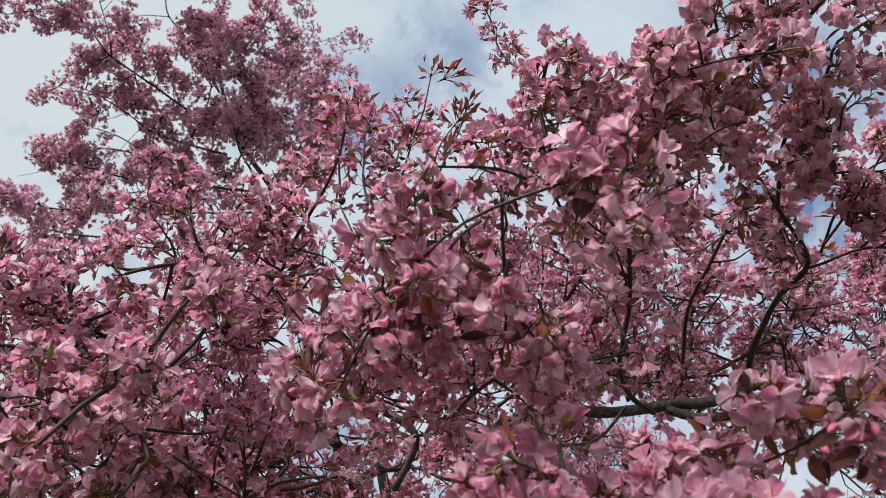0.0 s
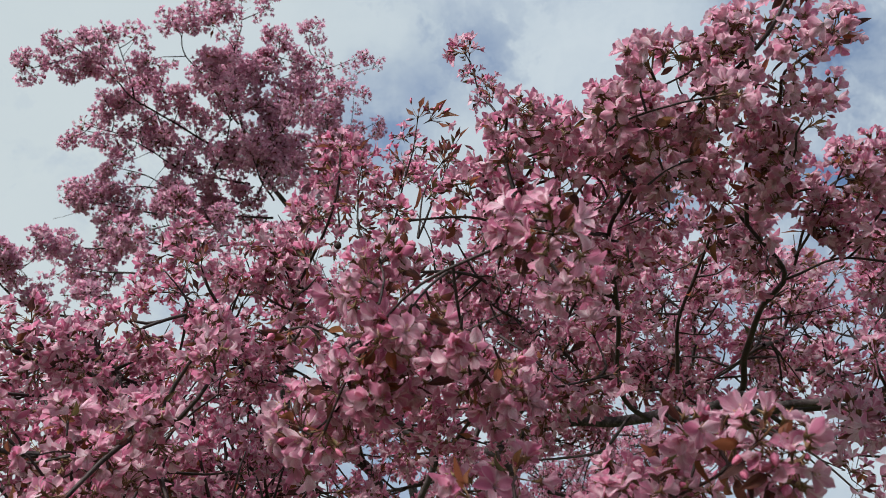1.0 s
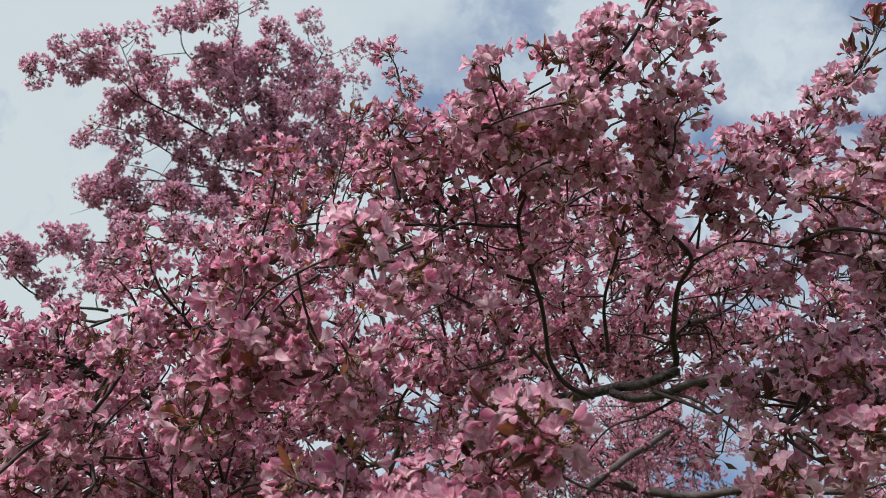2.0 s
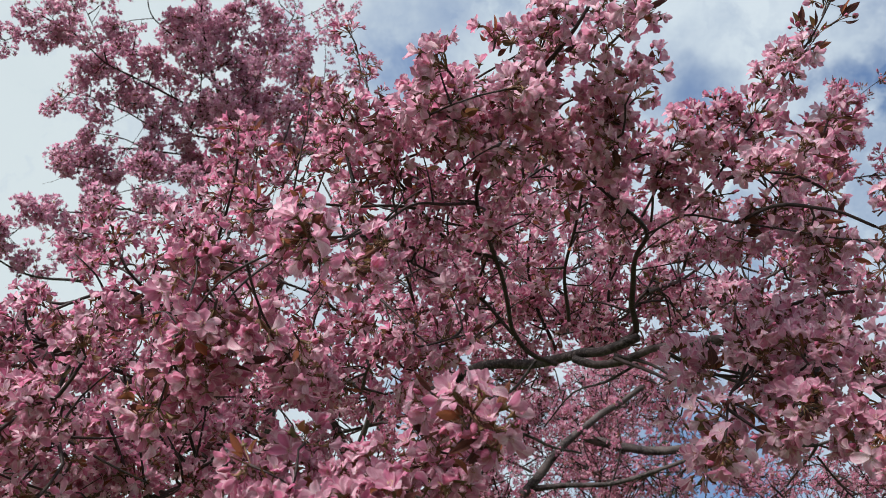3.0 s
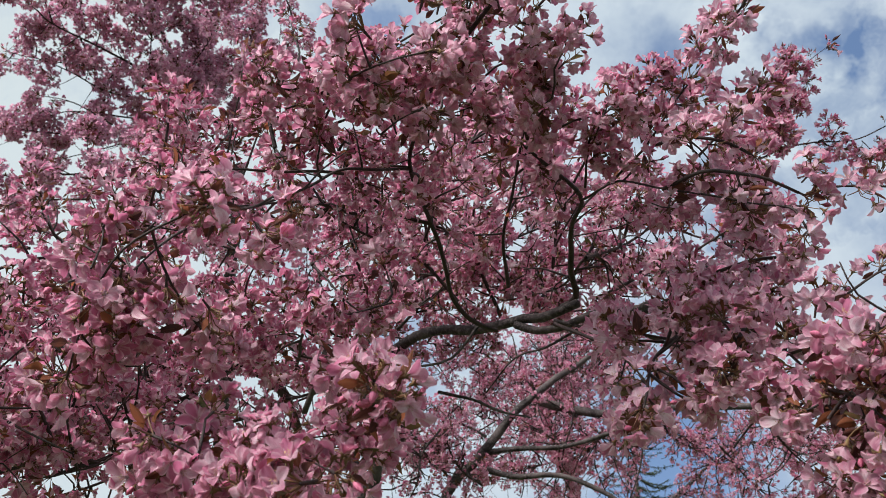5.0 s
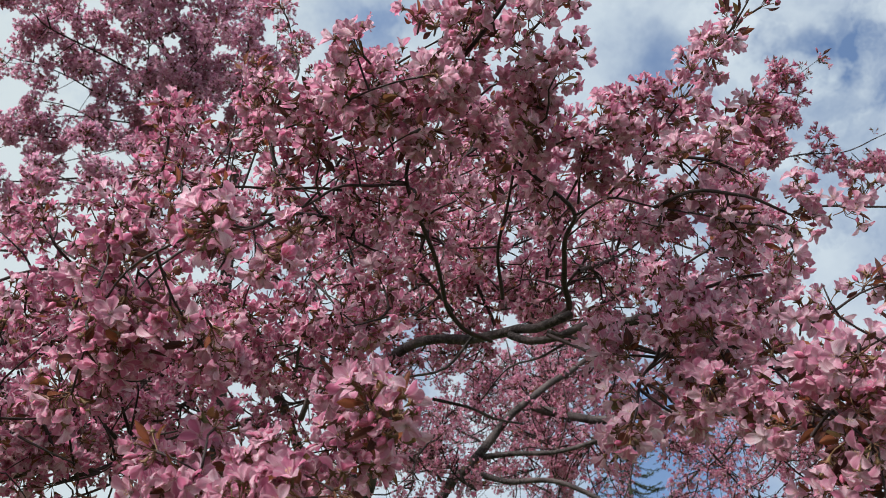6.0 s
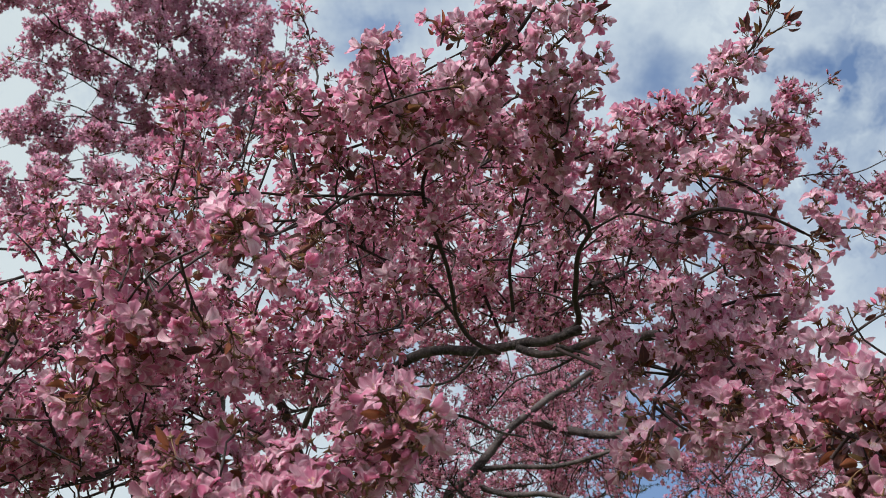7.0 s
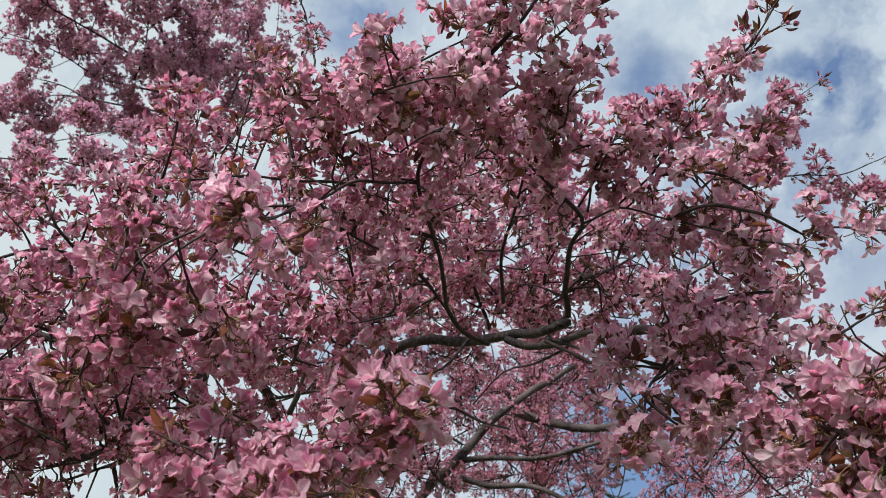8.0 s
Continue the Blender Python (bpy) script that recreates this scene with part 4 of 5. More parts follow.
# bare twigs under the limb
limb([(0.336, 1.309, 2.090), (0.284, 1.306, 2.026), (0.220, 1.298, 2.008), (0.164, 1.275, 1.995)], "twig", (0.0032, 0.0018), 6)
limb([(0.514, 1.253, 2.062), (0.458, 1.287, 2.038), (0.402, 1.325, 2.029), (0.347, 1.390, 1.979)], "twig", (0.0028, 0.0014), 6)
limb([(0.229, 1.778, 2.068), (0.312, 1.785, 2.049), (0.382, 1.839, 2.031), (0.454, 1.887, 2.025)], "twig", (0.0045, 0.0025), 6)
limb([(0.618, 1.265, 1.948), (0.620, 1.276, 1.890), (0.610, 1.289, 1.824), (0.587, 1.300, 1.768)], "twig", (0.0020, 0.0009), 6)
limb([(0.473, 1.252, 2.078), (0.531, 1.231, 2.055), (0.566, 1.214, 2.023), (0.595, 1.181, 1.969)], "twig", (0.0040, 0.0012), 7)
limb([(0.343, 2.590, 2.096), (0.267, 2.583, 2.133), (0.190, 2.575, 2.161)], "twig", (0.0050, 0.0025), 6)
limb([(-0.080, 1.536, 2.119), (-0.027, 1.521, 2.086), (-0.015, 1.532, 2.053), (-0.050, 1.577, 1.981)], "twig", (0.0085, 0.0065), 7)

# upper right sprays farther off
bough([(0.848, 1.380, 2.273), (0.958, 1.520, 2.509), (1.030, 1.580, 2.656), (1.103, 1.620, 2.784), (1.157, 1.620, 2.855)], r=(0.0036,0.0009), bloom=44, reach=0.060, start=0.1)
bough([(0.990, 1.543, 2.560), (1.153, 1.663, 2.662), (1.261, 1.670, 2.671), (1.355, 1.667, 2.701), (1.470, 1.690, 2.773), (1.538, 1.640, 2.783)], r=(0.0030,0.0010), bloom=10, reach=0.03, start=0.1, kind="spray", small=0.55)
bough([(0.848, 1.380, 2.273), (0.967, 1.424, 2.340), (0.968, 1.463, 2.328), (0.989, 1.470, 2.289)], r=(0.0034,0.0013), bloom=22, reach=0.045, start=0.2)
bough([(1.157, 1.620, 2.855), (1.188, 1.610, 2.875), (1.233, 1.600, 2.906)], r=(0.0016,0.0008), bloom=26, reach=0.016, start=0, kind="spray", small=0.55)
bough([(1.004, 1.560, 2.590), (1.063, 1.570, 2.650), (1.111, 1.570, 2.698)], r=(0.0020,0.0010), bloom=44, reach=0.035, start=0.1)
bough([(0.958, 1.520, 2.509), (0.929, 1.500, 2.559), (0.930, 1.500, 2.619)], r=(0.0020,0.0010), bloom=24, reach=0.03, start=0.1, kind="young", small=0.9)
bough([(1.110, 1.620, 2.795), (1.119, 1.620, 2.856), (1.130, 1.620, 2.900)], r=(0.0014,0.0008), bloom=24, reach=0.016, start=0, kind="spray", small=0.55)

# tall tree at the back left
tall_limb([(-0.800, 3.250, -0.050), (-0.820, 3.250, 0.600), (-0.780, 3.220, 1.300), (-0.750, 3.150, 1.900), (-0.590, 2.531, 3.131)], "trunk", (0.055, 0.020), 10)
tall_limb([(-0.578, 2.456, 3.162), (-0.783, 2.419, 3.400), (-0.890, 2.340, 3.621), (-0.918, 2.256, 3.784)], "upright_stem", (0.0112, 0.0060), 7)
tall_bough([(-0.890, 2.340, 3.621), (-0.900, 2.206, 3.768), (-0.871, 2.123, 3.868), (-0.864, 2.064, 3.929)], r=(0.0058,0.0014), bloom=14, reach=0.20, start=0, clump=3)
tall_bough([(-0.892, 2.368, 3.586), (-0.989, 2.187, 3.664), (-1.060, 2.094, 3.725), (-1.027, 1.993, 3.843)], r=(0.0050,0.0014), bloom=12, reach=0.14, start=0, clump=3)
tall_bough([(-0.869, 2.345, 3.625), (-0.767, 2.276, 3.831), (-0.739, 2.205, 3.916)], r=(0.0050,0.0014), bloom=15, reach=0.18, start=0, clump=3)
tall_bough([(-0.838, 2.395, 3.493), (-0.711, 2.472, 3.789), (-0.636, 2.469, 3.975), (-0.610, 2.441, 4.014)], r=(0.0050,0.0014), bloom=14, reach=0.18, start=0, clump=3)
tall_bough([(-0.689, 2.571, 3.840), (-0.628, 2.767, 4.105), (-0.555, 2.868, 4.319), (-0.487, 2.927, 4.421)], r=(0.0036,0.0011), bloom=6, reach=0.05, start=0.2, kind="young")
tall_bough([(-0.755, 2.468, 3.435), (-0.601, 2.516, 3.612), (-0.480, 2.588, 3.727), (-0.408, 2.575, 3.763)], r=(0.0050,0.0014), bloom=13, reach=0.16, start=0, clump=3)
tall_bough([(-0.840, 2.447, 3.420), (-1.059, 2.292, 3.498), (-1.224, 2.168, 3.537), (-1.274, 2.108, 3.570), (-1.355, 2.022, 3.605), (-1.483, 1.954, 3.490)], r=(0.0058,0.0014), bloom=10, reach=0.13, start=0, clump=3)
tall_bough([(-1.224, 2.168, 3.537), (-1.250, 2.061, 3.639), (-1.263, 2.021, 3.673)], r=(0.0036,0.0014), bloom=10, reach=0.09, start=0, clump=3)
tall_bough([(-1.355, 2.022, 3.605), (-1.402, 1.976, 3.618), (-1.433, 1.949, 3.621)], r=(0.0036,0.0014), bloom=14, reach=0.09, start=0, clump=3)
tall_bough([(-0.841, 2.473, 3.383), (-1.064, 2.382, 3.374), (-1.253, 2.295, 3.446), (-1.419, 2.240, 3.473)], r=(0.0050,0.0014), bloom=11, reach=0.14, start=0, clump=3)
tall_bough([(-0.799, 2.534, 3.315), (-1.065, 2.477, 3.330), (-1.280, 2.432, 3.327), (-1.448, 2.399, 3.225), (-1.482, 2.360, 3.251)], r=(0.0050,0.0014), bloom=12, reach=0.13, start=0, clump=3)
tall_bough([(-0.729, 2.487, 3.232), (-0.967, 2.511, 3.246), (-1.205, 2.546, 3.213), (-1.358, 2.508, 3.136), (-1.394, 2.514, 3.088)], r=(0.0050,0.0014), bloom=11, reach=0.14, start=0, clump=3)
tall_bough([(-0.930, 2.336, 3.341), (-0.886, 2.272, 3.454), (-0.860, 2.184, 3.576)], r=(0.0043,0.0014), bloom=14, reach=0.22, start=0, clump=3)
tall_bough([(-0.701, 2.371, 3.236), (-0.759, 2.285, 3.331), (-0.681, 2.295, 3.527)], r=(0.0043,0.0014), bloom=14, reach=0.22, start=0, clump=3)
tall_bough([(-0.554, 2.373, 3.112), (-0.494, 2.391, 3.301), (-0.493, 2.329, 3.389)], r=(0.0043,0.0014), bloom=14, reach=0.20, start=0, clump=3)
tall_bough([(-1.139, 2.392, 3.492), (-1.192, 2.291, 3.583), (-1.162, 2.200, 3.708)], r=(0.0043,0.0014), bloom=13, reach=0.16, start=0, clump=3)
tall_bough([(-1.043, 2.312, 2.884), (-1.256, 2.316, 2.895), (-1.370, 2.359, 2.928), (-1.402, 2.353, 2.901)], r=(0.0050,0.0014), bloom=10, reach=0.11, start=0, clump=3)
tall_bough([(-1.114, 2.151, 2.632), (-1.325, 2.135, 2.661), (-1.411, 2.048, 2.718), (-1.452, 1.991, 2.769), (-1.528, 1.919, 2.788)], r=(0.0058,0.0014), bloom=8, reach=0.08, start=0, clump=3)
tall_bough([(-0.618, 2.202, 2.962), (-0.695, 2.009, 2.827), (-0.799, 1.891, 2.739), (-0.831, 1.768, 2.705)], r=(0.0050,0.0014), bloom=10, reach=0.16, start=0, clump=3)
tall_bough([(-1.143, 2.420, 3.196), (-1.315, 2.400, 3.224), (-1.469, 2.380, 3.225)], r=(0.0040,0.0014), bloom=8, reach=0.05, start=0.3, clump=4)
tall_bough([(-1.131, 2.380, 3.025), (-1.292, 2.300, 2.974), (-1.364, 2.200, 2.931), (-1.374, 2.100, 2.782)], r=(0.0040,0.0014), bloom=9, reach=0.05, start=0.2, clump=4)
tall_bough([(-1.124, 2.420, 3.515), (-1.306, 2.360, 3.512), (-1.454, 2.300, 3.491)], r=(0.0036,0.0014), bloom=8, reach=0.05, start=0.2, clump=3)
tall_bough([(-0.545, 2.300, 3.250), (-0.527, 2.350, 3.501), (-0.596, 2.420, 3.774)], r=(0.0040,0.0014), bloom=11, reach=0.10, start=0.1, clump=3)
tall_bough([(-0.738, 2.300, 3.220), (-0.728, 2.350, 3.456), (-0.815, 2.420, 3.725)], r=(0.0040,0.0014), bloom=10, reach=0.12, start=0.1, clump=3)

# low back boughs
bough([(0.795, 2.652, 2.407), (0.692, 2.741, 2.519), (0.574, 2.861, 2.510), (0.440, 2.893, 2.429)], r=(0.0043,0.0014), bloom=45, reach=0.22, start=0, bare=26, stout=1.3, small=0.75)
bough([(0.707, 2.634, 2.330), (0.613, 2.892, 2.384), (0.494, 3.106, 2.389), (0.307, 3.112, 2.390)], r=(0.0043,0.0014), bloom=46, reach=0.24, start=0, bare=26, stout=1.3, small=0.75)
bough([(0.653, 2.606, 2.162), (0.576, 3.013, 2.322), (0.781, 3.177, 2.406), (0.853, 3.144, 2.494)], r=(0.0043,0.0014), bloom=46, reach=0.22, start=0, bare=26, stout=1.3, small=0.75)
bough([(0.601, 2.530, 2.053), (0.521, 2.943, 2.177), (0.350, 3.041, 2.238), (0.215, 3.032, 2.281)], r=(0.0043,0.0014), bloom=45, reach=0.24, start=0, bare=26, stout=1.3, small=0.75)
bough([(0.742, 2.474, 2.086), (0.662, 2.745, 2.064), (0.551, 2.861, 2.041), (0.431, 2.970, 2.034)], r=(0.0043,0.0014), bloom=45, reach=0.24, start=0, bare=26, stout=1.3, small=0.75)
bough([(0.917, 2.497, 2.168), (0.986, 2.682, 2.095), (1.165, 2.840, 2.122), (1.309, 2.799, 2.096), (1.443, 2.758, 2.052)], r=(0.0043,0.0014), bloom=53, reach=0.16, start=0.1, bare=26, small=0.75)
bough([(1.192, 2.349, 2.139), (1.282, 2.375, 2.115), (1.403, 2.443, 2.076), (1.480, 2.424, 1.988)], r=(0.0043,0.0014), bloom=53, reach=0.16, start=0.1, bare=26, small=0.75)
bough([(0.207, 2.627, 1.970), (0.138, 2.460, 2.054), (0.055, 2.343, 2.104), (-0.015, 2.342, 2.068)], r=(0.0050,0.0014), bloom=42, reach=0.2, start=0.1, bare=26, stout=1.3, small=0.75)
bough([(0.351, 3.033, 2.281), (0.309, 3.186, 2.505), (0.163, 3.171, 2.551), (0.025, 3.079, 2.477)], r=(0.0043,0.0014), bloom=42, reach=0.26, start=0, bare=26, stout=1.3, small=0.75)
bough([(0.576, 3.013, 2.322), (0.727, 3.252, 2.547), (0.917, 3.225, 2.540), (0.962, 3.147, 2.399)], r=(0.0043,0.0014), bloom=42, reach=0.26, start=0, bare=26, stout=1.3, small=0.75)
bough([(0.055, 2.343, 2.104), (0.076, 2.560, 2.033), (0.222, 2.769, 2.046), (0.343, 2.777, 1.989)], r=(0.0043,0.0014), bloom=42, reach=0.24, start=0, bare=26, stout=1.3, small=0.75)
bough([(0.917, 2.497, 2.168), (0.858, 2.705, 2.117), (0.832, 2.822, 2.057), (0.789, 2.837, 2.000)], r=(0.004,0.002), bloom=18, reach=0.2, start=0.1, bare=26, stout=1.3, small=0.75)
bough([(1.192, 2.349, 2.139), (1.167, 2.530, 2.071), (1.105, 2.663, 2.018), (1.031, 2.687, 1.984)], r=(0.005,0.002), bloom=25, reach=0.18, start=0.1, bare=26, small=0.75)
bough([(1.192, 2.349, 2.139), (1.310, 2.246, 2.157), (1.417, 2.204, 2.131), (1.514, 2.168, 2.076)], r=(0.005,0.002), bloom=31, reach=0.18, start=0.1, bare=26, small=0.75)
bough([(-0.468, 1.411, 1.857), (-0.496, 1.285, 1.848), (-0.540, 1.148, 1.817), (-0.623, 1.092, 1.817)], r=(0.005,0.002), bloom=16, reach=0.16, start=0)
bough([(0.740, 2.709, 2.358), (0.781, 2.693, 2.395), (0.820, 2.693, 2.373), (0.826, 2.711, 2.295)], r=(0.004,0.002), bloom=34, reach=0.08, start=0, kind="spray")
bough([(1.172, 2.305, 2.093), (1.273, 2.392, 2.002), (1.393, 2.463, 1.939), (1.547, 2.512, 1.890)], r=(0.004,0.002), bloom=31, reach=0.18, start=0.1, stout=1.3, bare=26, small=0.75)
bough([(1.106, 2.545, 2.046), (1.195, 2.635, 1.964), (1.273, 2.619, 1.887), (1.347, 2.599, 1.812)], r=(0.004,0.002), bloom=25, reach=0.18, start=0.1, stout=1.3, bare=26, small=0.75)
bough([(0.209, 2.240, 2.064), (0.160, 2.198, 1.991), (0.147, 2.158, 1.905), (0.115, 2.163, 1.828)], r=(0.004,0.002), bloom=35, reach=0.16, start=0, stout=1.3, bare=26, small=0.75)
bough([(0.324, 2.565, 1.932), (0.251, 2.508, 1.981), (0.217, 2.443, 2.063), (0.237, 2.424, 2.171)], r=(0.004,0.002), bloom=31, reach=0.16, start=0, stout=1.3, bare=26, small=0.75)

# the tree behind
far_limb([(1.350, 5.200, -0.050), (1.370, 5.200, 0.600), (1.300, 5.150, 1.200), (1.150, 5.100, 1.800)], "trunk", (0.06, 0.035), 10)
far_limb([(1.150, 5.100, 1.750), (0.900, 5.050, 2.100), (0.700, 5.100, 2.500)], "main_limb", (0.0240, 0.0105), 8)
far_limb([(1.150, 5.100, 1.750), (1.400, 5.050, 2.050), (1.700, 5.100, 2.300)], "main_limb", (0.0240, 0.0105), 8)
far_bough([(0.900, 5.050, 2.100), (0.600, 5.000, 2.250), (0.300, 5.000, 2.350)], r=(0.0086,0.0022), bloom=18, reach=0.35, start=0, bare=26, stout=1.6, small=0.75)
far_bough([(0.700, 5.100, 2.500), (0.600, 5.100, 2.750), (0.500, 5.200, 2.950)], r=(0.0086,0.0022), bloom=25, reach=0.35, start=0, bare=26, stout=1.6, small=0.75)
far_bough([(0.900, 5.050, 2.100), (0.900, 5.000, 2.400), (0.950, 5.000, 2.750)], r=(0.0086,0.0022), bloom=21, reach=0.32, start=0, bare=26, stout=1.6, small=0.75)
far_bough([(1.150, 5.100, 1.800), (1.200, 5.000, 2.200), (1.300, 5.000, 2.500)], r=(0.0086,0.0022), bloom=18, reach=0.28, start=0.2, bare=26, stout=1.6, small=0.75)
far_bough([(1.400, 5.050, 2.050), (1.550, 5.000, 2.150), (1.800, 5.000, 2.200)], r=(0.0086,0.0022), bloom=18, reach=0.26, start=0, bare=26, stout=1.6, small=0.75)
far_bough([(1.700, 5.100, 2.300), (1.900, 5.100, 2.450), (2.200, 5.100, 2.450), (2.600, 5.000, 2.400)], r=(0.0086,0.0022), bloom=17, reach=0.26, start=0, bare=26, stout=1.6, small=0.75)
far_bough([(1.400, 5.050, 2.050), (1.800, 4.900, 2.000), (2.300, 4.800, 2.100), (2.800, 4.800, 2.100)], r=(0.0086,0.0022), bloom=17, reach=0.28, start=0, bare=26, stout=1.6, small=0.75)
far_bough([(1.150, 5.100, 1.800), (1.000, 5.000, 1.900), (0.700, 5.000, 2.000), (0.300, 5.000, 2.050)], r=(0.0086,0.0022), bloom=18, reach=0.32, start=0, bare=26, stout=1.6, small=0.75)
far_bough([(0.700, 5.100, 2.500), (0.300, 5.100, 2.500), (0.000, 5.100, 2.450)], r=(0.0072,0.0022), bloom=18, reach=0.32, start=0, bare=26, stout=1.6, small=0.75)

# outer sprays
bough([(0.097, 0.950, 2.075), (0.144, 0.900, 2.013), (0.194, 0.880, 1.970)], r=(0.0022,0.0011), bloom=24, reach=0.04, start=0.1)
bough([(0.079, 1.750, 2.167), (0.205, 1.750, 2.182), (0.346, 1.800, 2.166)], r=(0.0024,0.0011), bloom=40, reach=0.09, start=0.1, small=0.85)
bough([(0.124, 1.700, 2.232), (0.233, 1.720, 2.268), (0.360, 1.750, 2.263)], r=(0.0024,0.0011), bloom=40, reach=0.09, start=0.1, small=0.85)
bough([(0.432, 0.820, 2.204), (0.474, 0.800, 2.217), (0.513, 0.790, 2.218)], r=(0.0022,0.0011), bloom=22, reach=0.035, start=0.1)
bough([(0.477, 0.860, 2.152), (0.497, 0.830, 2.179), (0.508, 0.800, 2.209), (0.516, 0.780, 2.231)], r=(0.0020,0.0011), bloom=20, reach=0.025, start=0.1)
tall_bough([(-1.000, 2.300, 3.182), (-1.106, 2.250, 3.239), (-1.222, 2.200, 3.246)], r=(0.0036,0.0014), bloom=8, reach=0.05, start=0.2, clump=4)
bough([(-0.060, 0.660, 1.991), (-0.027, 0.640, 1.946), (-0.002, 0.620, 1.898)], r=(0.0018,0.0010), bloom=14, reach=0.034, start=0.1)
bough([(0.035, 0.610, 1.984), (0.017, 0.590, 1.953), (-0.001, 0.570, 1.917)], r=(0.0016,0.0010), bloom=9, reach=0.032, start=0.1)
bough([(-0.050, 0.650, 1.881), (-0.060, 0.630, 1.847), (-0.079, 0.630, 1.827)], r=(0.0016,0.0010), bloom=16, reach=0.032, start=0.1)
bough([(-0.026, 0.600, 1.924), (-0.040, 0.600, 1.899), (-0.022, 0.610, 1.878)], r=(0.0016,0.0010), bloom=14, reach=0.030, start=0.1)
bough([(0.714, 0.700, 1.918), (0.748, 0.700, 1.935), (0.779, 0.700, 1.952), (0.804, 0.700, 1.961)], r=(0.0022,0.0010), bloom=14, reach=0.02, start=0.1, kind="budding")
bough([(0.210, 0.680, 2.207), (0.237, 0.660, 2.240), (0.269, 0.650, 2.259), (0.303, 0.650, 2.277)], r=(0.0020,0.0011), bloom=22, reach=0.03, start=0.1)
bough([(0.395, 0.760, 2.197), (0.442, 0.730, 2.215), (0.445, 0.710, 2.242), (0.468, 0.690, 2.272)], r=(0.0020,0.0011), bloom=22, reach=0.03, start=0.1)
bough([(0.110, 0.840, 2.241), (0.185, 0.820, 2.255), (0.260, 0.800, 2.240), (0.339, 0.800, 2.233)], r=(0.0024,0.0012), bloom=24, reach=0.05, start=0.1)
bough([(0.068, 0.820, 2.242), (0.110, 0.800, 2.254), (0.157, 0.780, 2.252)], r=(0.0020,0.0011), bloom=24, reach=0.035, start=0.1)
bough([(-0.390, 1.150, 2.196), (-0.466, 1.200, 2.248), (-0.556, 1.250, 2.280)], r=(0.0026,0.0012), bloom=24, reach=0.06, start=0.1)
bough([(-0.062, 0.920, 2.192), (-0.078, 0.960, 2.295), (-0.073, 1.080, 2.435), (-0.058, 1.150, 2.549)], r=(0.0022,0.0010), bloom=20, reach=0.028, start=0.1, kind="young", small=0.9)
bough([(-0.021, 0.860, 2.175), (-0.017, 0.860, 2.239), (0.009, 0.860, 2.298)], r=(0.0018,0.0009), bloom=14, reach=0.015, start=0.1, kind="spray", small=0.75)
bough([(-0.099, 0.900, 2.179), (-0.116, 0.920, 2.258), (-0.122, 0.950, 2.351)], r=(0.0020,0.0010), bloom=24, reach=0.04, start=0.1, kind="young", small=0.95)
bough([(-0.195, 1.050, 2.233), (-0.233, 1.100, 2.316), (-0.220, 1.100, 2.362)], r=(0.0020,0.0010), bloom=26, reach=0.05, start=0.1)
bough([(0.074, 0.800, 2.124), (0.062, 0.820, 2.187), (0.050, 0.820, 2.232)], r=(0.0020,0.0010), bloom=26, reach=0.04, start=0.1)
bough([(1.358, 1.694, 2.696), (1.389, 1.698, 2.658), (1.419, 1.700, 2.623), (1.455, 1.701, 2.581)], r=(0.0022,0.0010), bloom=50, reach=0.045, start=0.1, small=0.95)
bough([(0.779, 0.830, 2.114), (0.801, 0.780, 2.098), (0.845, 0.761, 2.093), (0.881, 0.744, 2.087), (0.909, 0.728, 2.085)], r=(0.0024,0.0010), bloom=12, reach=0.022, start=0.15, kind="budding")
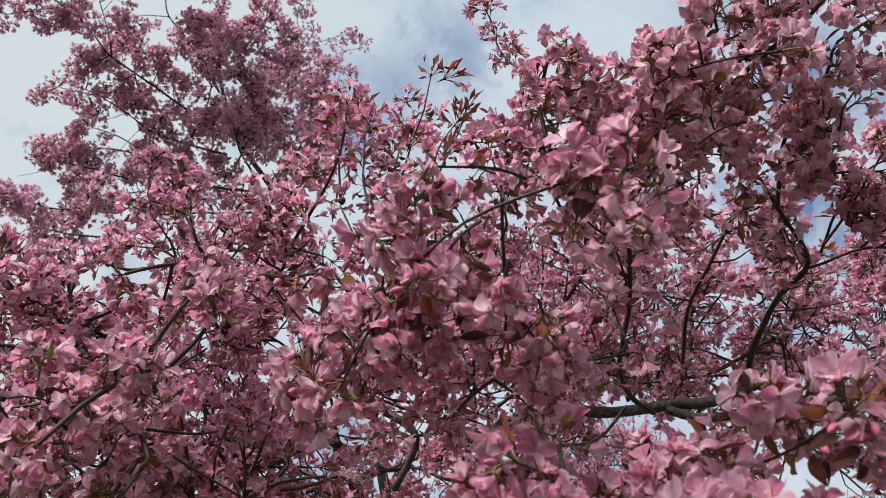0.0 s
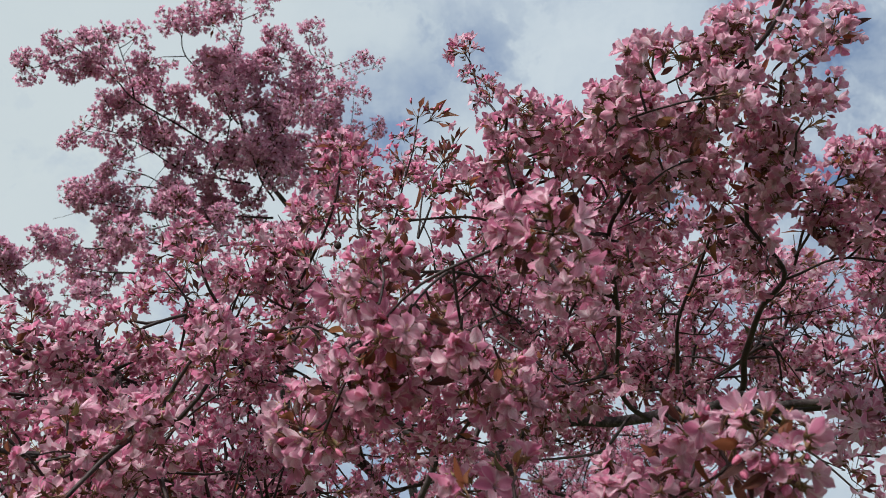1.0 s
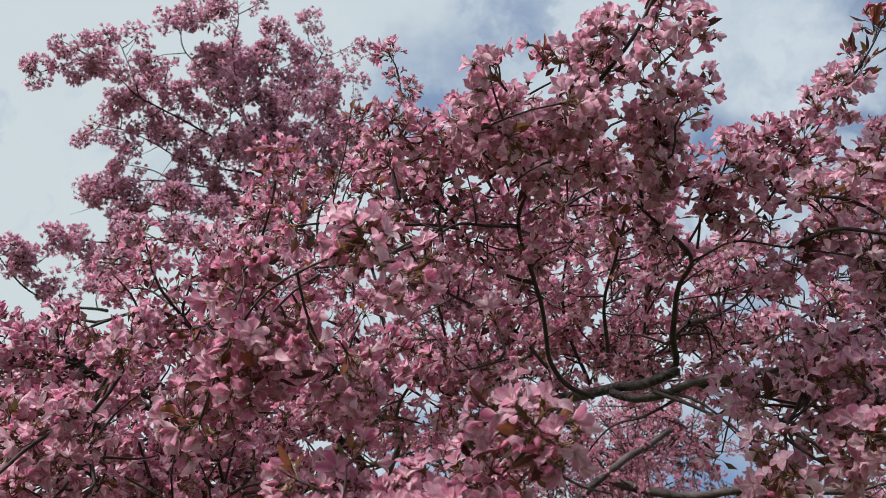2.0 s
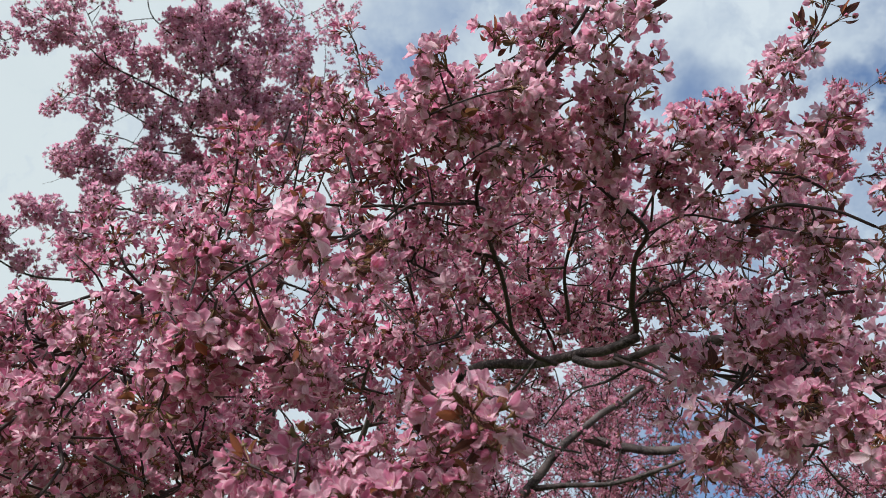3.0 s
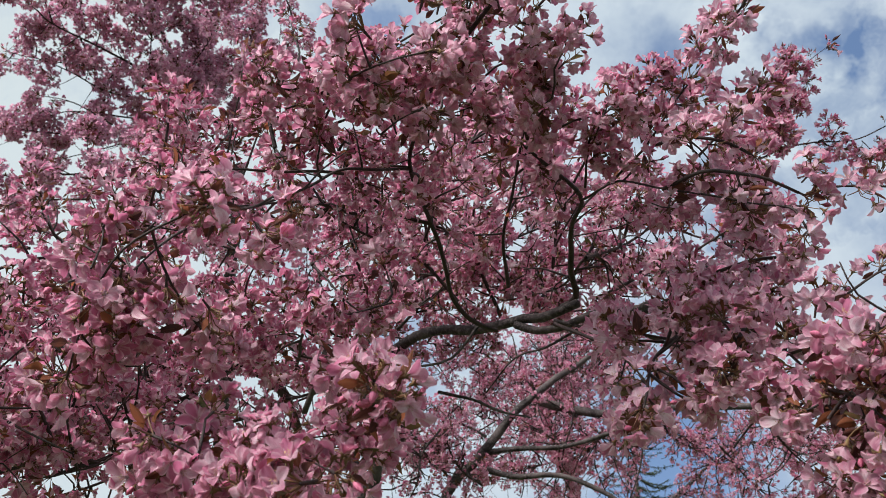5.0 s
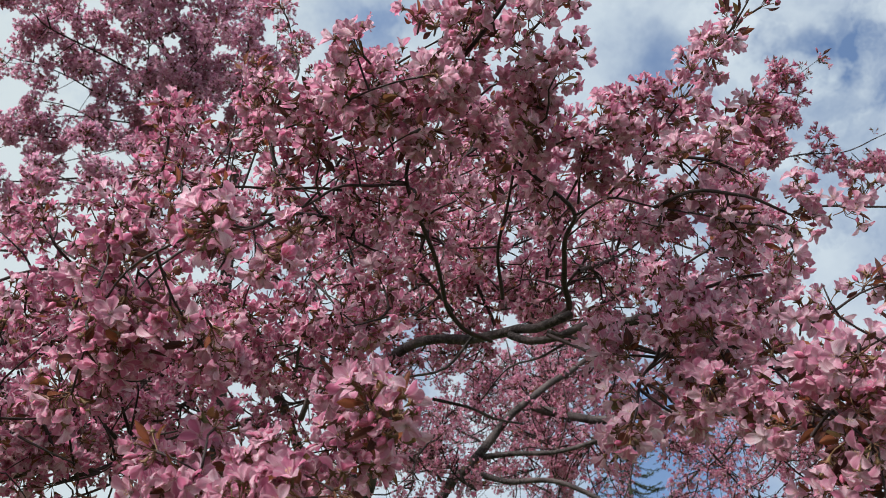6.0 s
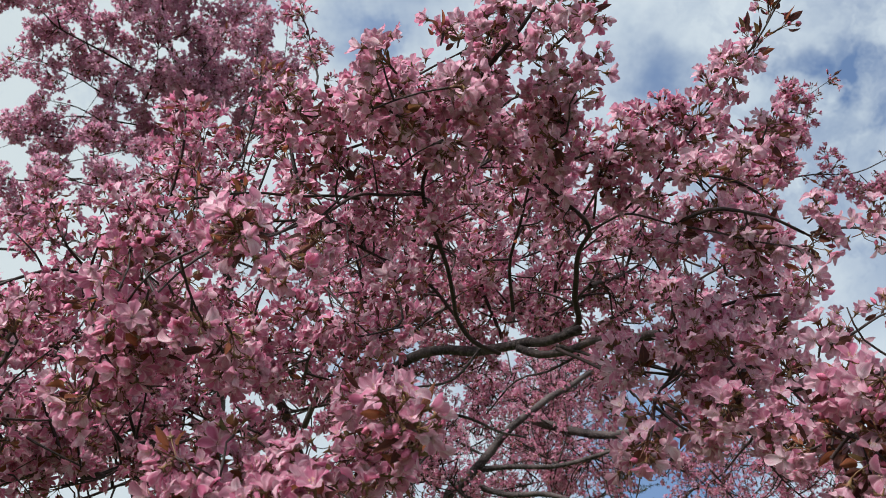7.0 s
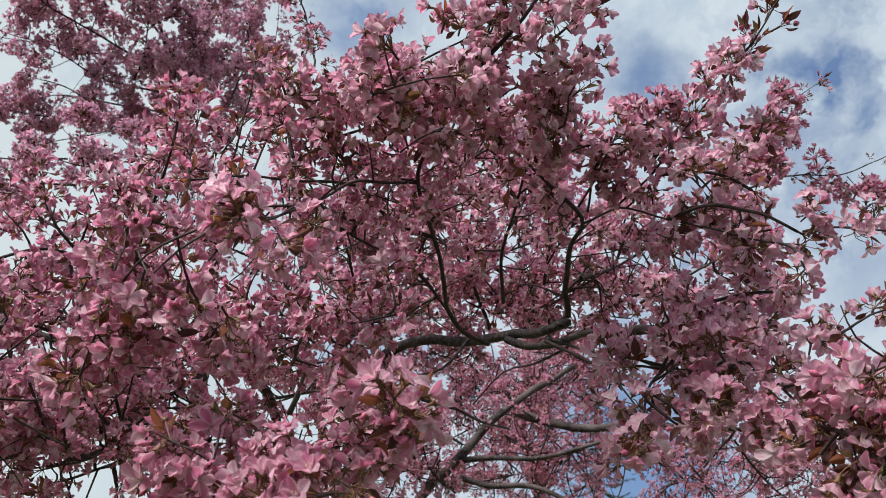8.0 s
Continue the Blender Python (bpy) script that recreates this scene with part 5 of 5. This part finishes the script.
bough([(0.198, 0.914, 2.273), (0.236, 0.882, 2.310), (0.282, 0.854, 2.318), (0.327, 0.828, 2.345)], r=(0.0022,0.0012), bloom=20, reach=0.03, start=0.2)

# leafy spurs in the shade
bough([(0.679, 0.660, 1.786), (0.699, 0.640, 1.811), (0.702, 0.630, 1.777)], r=(0.0022,0.0011), bloom=36, reach=0.03, start=0, kind="leafy")
bough([(-0.016, 0.530, 1.911), (-0.015, 0.540, 1.937), (-0.023, 0.550, 1.962)], r=(0.0012,0.0008), bloom=22, reach=0.010, start=0.3, kind="rusty")
bough([(-0.092, 0.680, 1.941), (-0.108, 0.680, 1.955), (-0.124, 0.690, 1.958)], r=(0.0012,0.0008), bloom=20, reach=0.010, start=0.3, kind="rusty")
bough([(0.237, 0.620, 2.101), (0.259, 0.620, 2.119), (0.280, 0.620, 2.131)], r=(0.0012,0.0008), bloom=20, reach=0.010, start=0.3, kind="rusty")
bough([(0.722, 0.723, 1.843), (0.722, 0.676, 1.807), (0.732, 0.653, 1.784), (0.746, 0.639, 1.764)], r=(0.0022,0.0011), bloom=44, reach=0.035, start=0, kind="leafy")
bough([(0.730, 0.680, 1.771), (0.710, 0.670, 1.751), (0.714, 0.660, 1.732), (0.732, 0.653, 1.720)], r=(0.0022,0.0011), bloom=40, reach=0.035, start=0, kind="leafy")
bough([(-0.519, 1.106, 1.918), (-0.504, 1.013, 1.867), (-0.492, 0.970, 1.834), (-0.482, 0.960, 1.799)], r=(0.0022,0.0011), bloom=36, reach=0.03, start=0, kind="leafy")
bough([(1.193, 1.669, 2.664), (1.209, 1.658, 2.670), (1.231, 1.656, 2.656)], r=(0.0016,0.0010), bloom=60, reach=0.04, start=0, small=0.95)
bough([(1.310, 1.679, 2.678), (1.323, 1.681, 2.662), (1.335, 1.683, 2.646)], r=(0.0016,0.0010), bloom=60, reach=0.03, start=0, small=0.95)
# == boughs end ==
conifer((2.75, 13.6, 0.0), 5.0, 1.5, 5)
front.finish(NEAR)
tall.finish(-1.0)
behind.finish(-1.0)
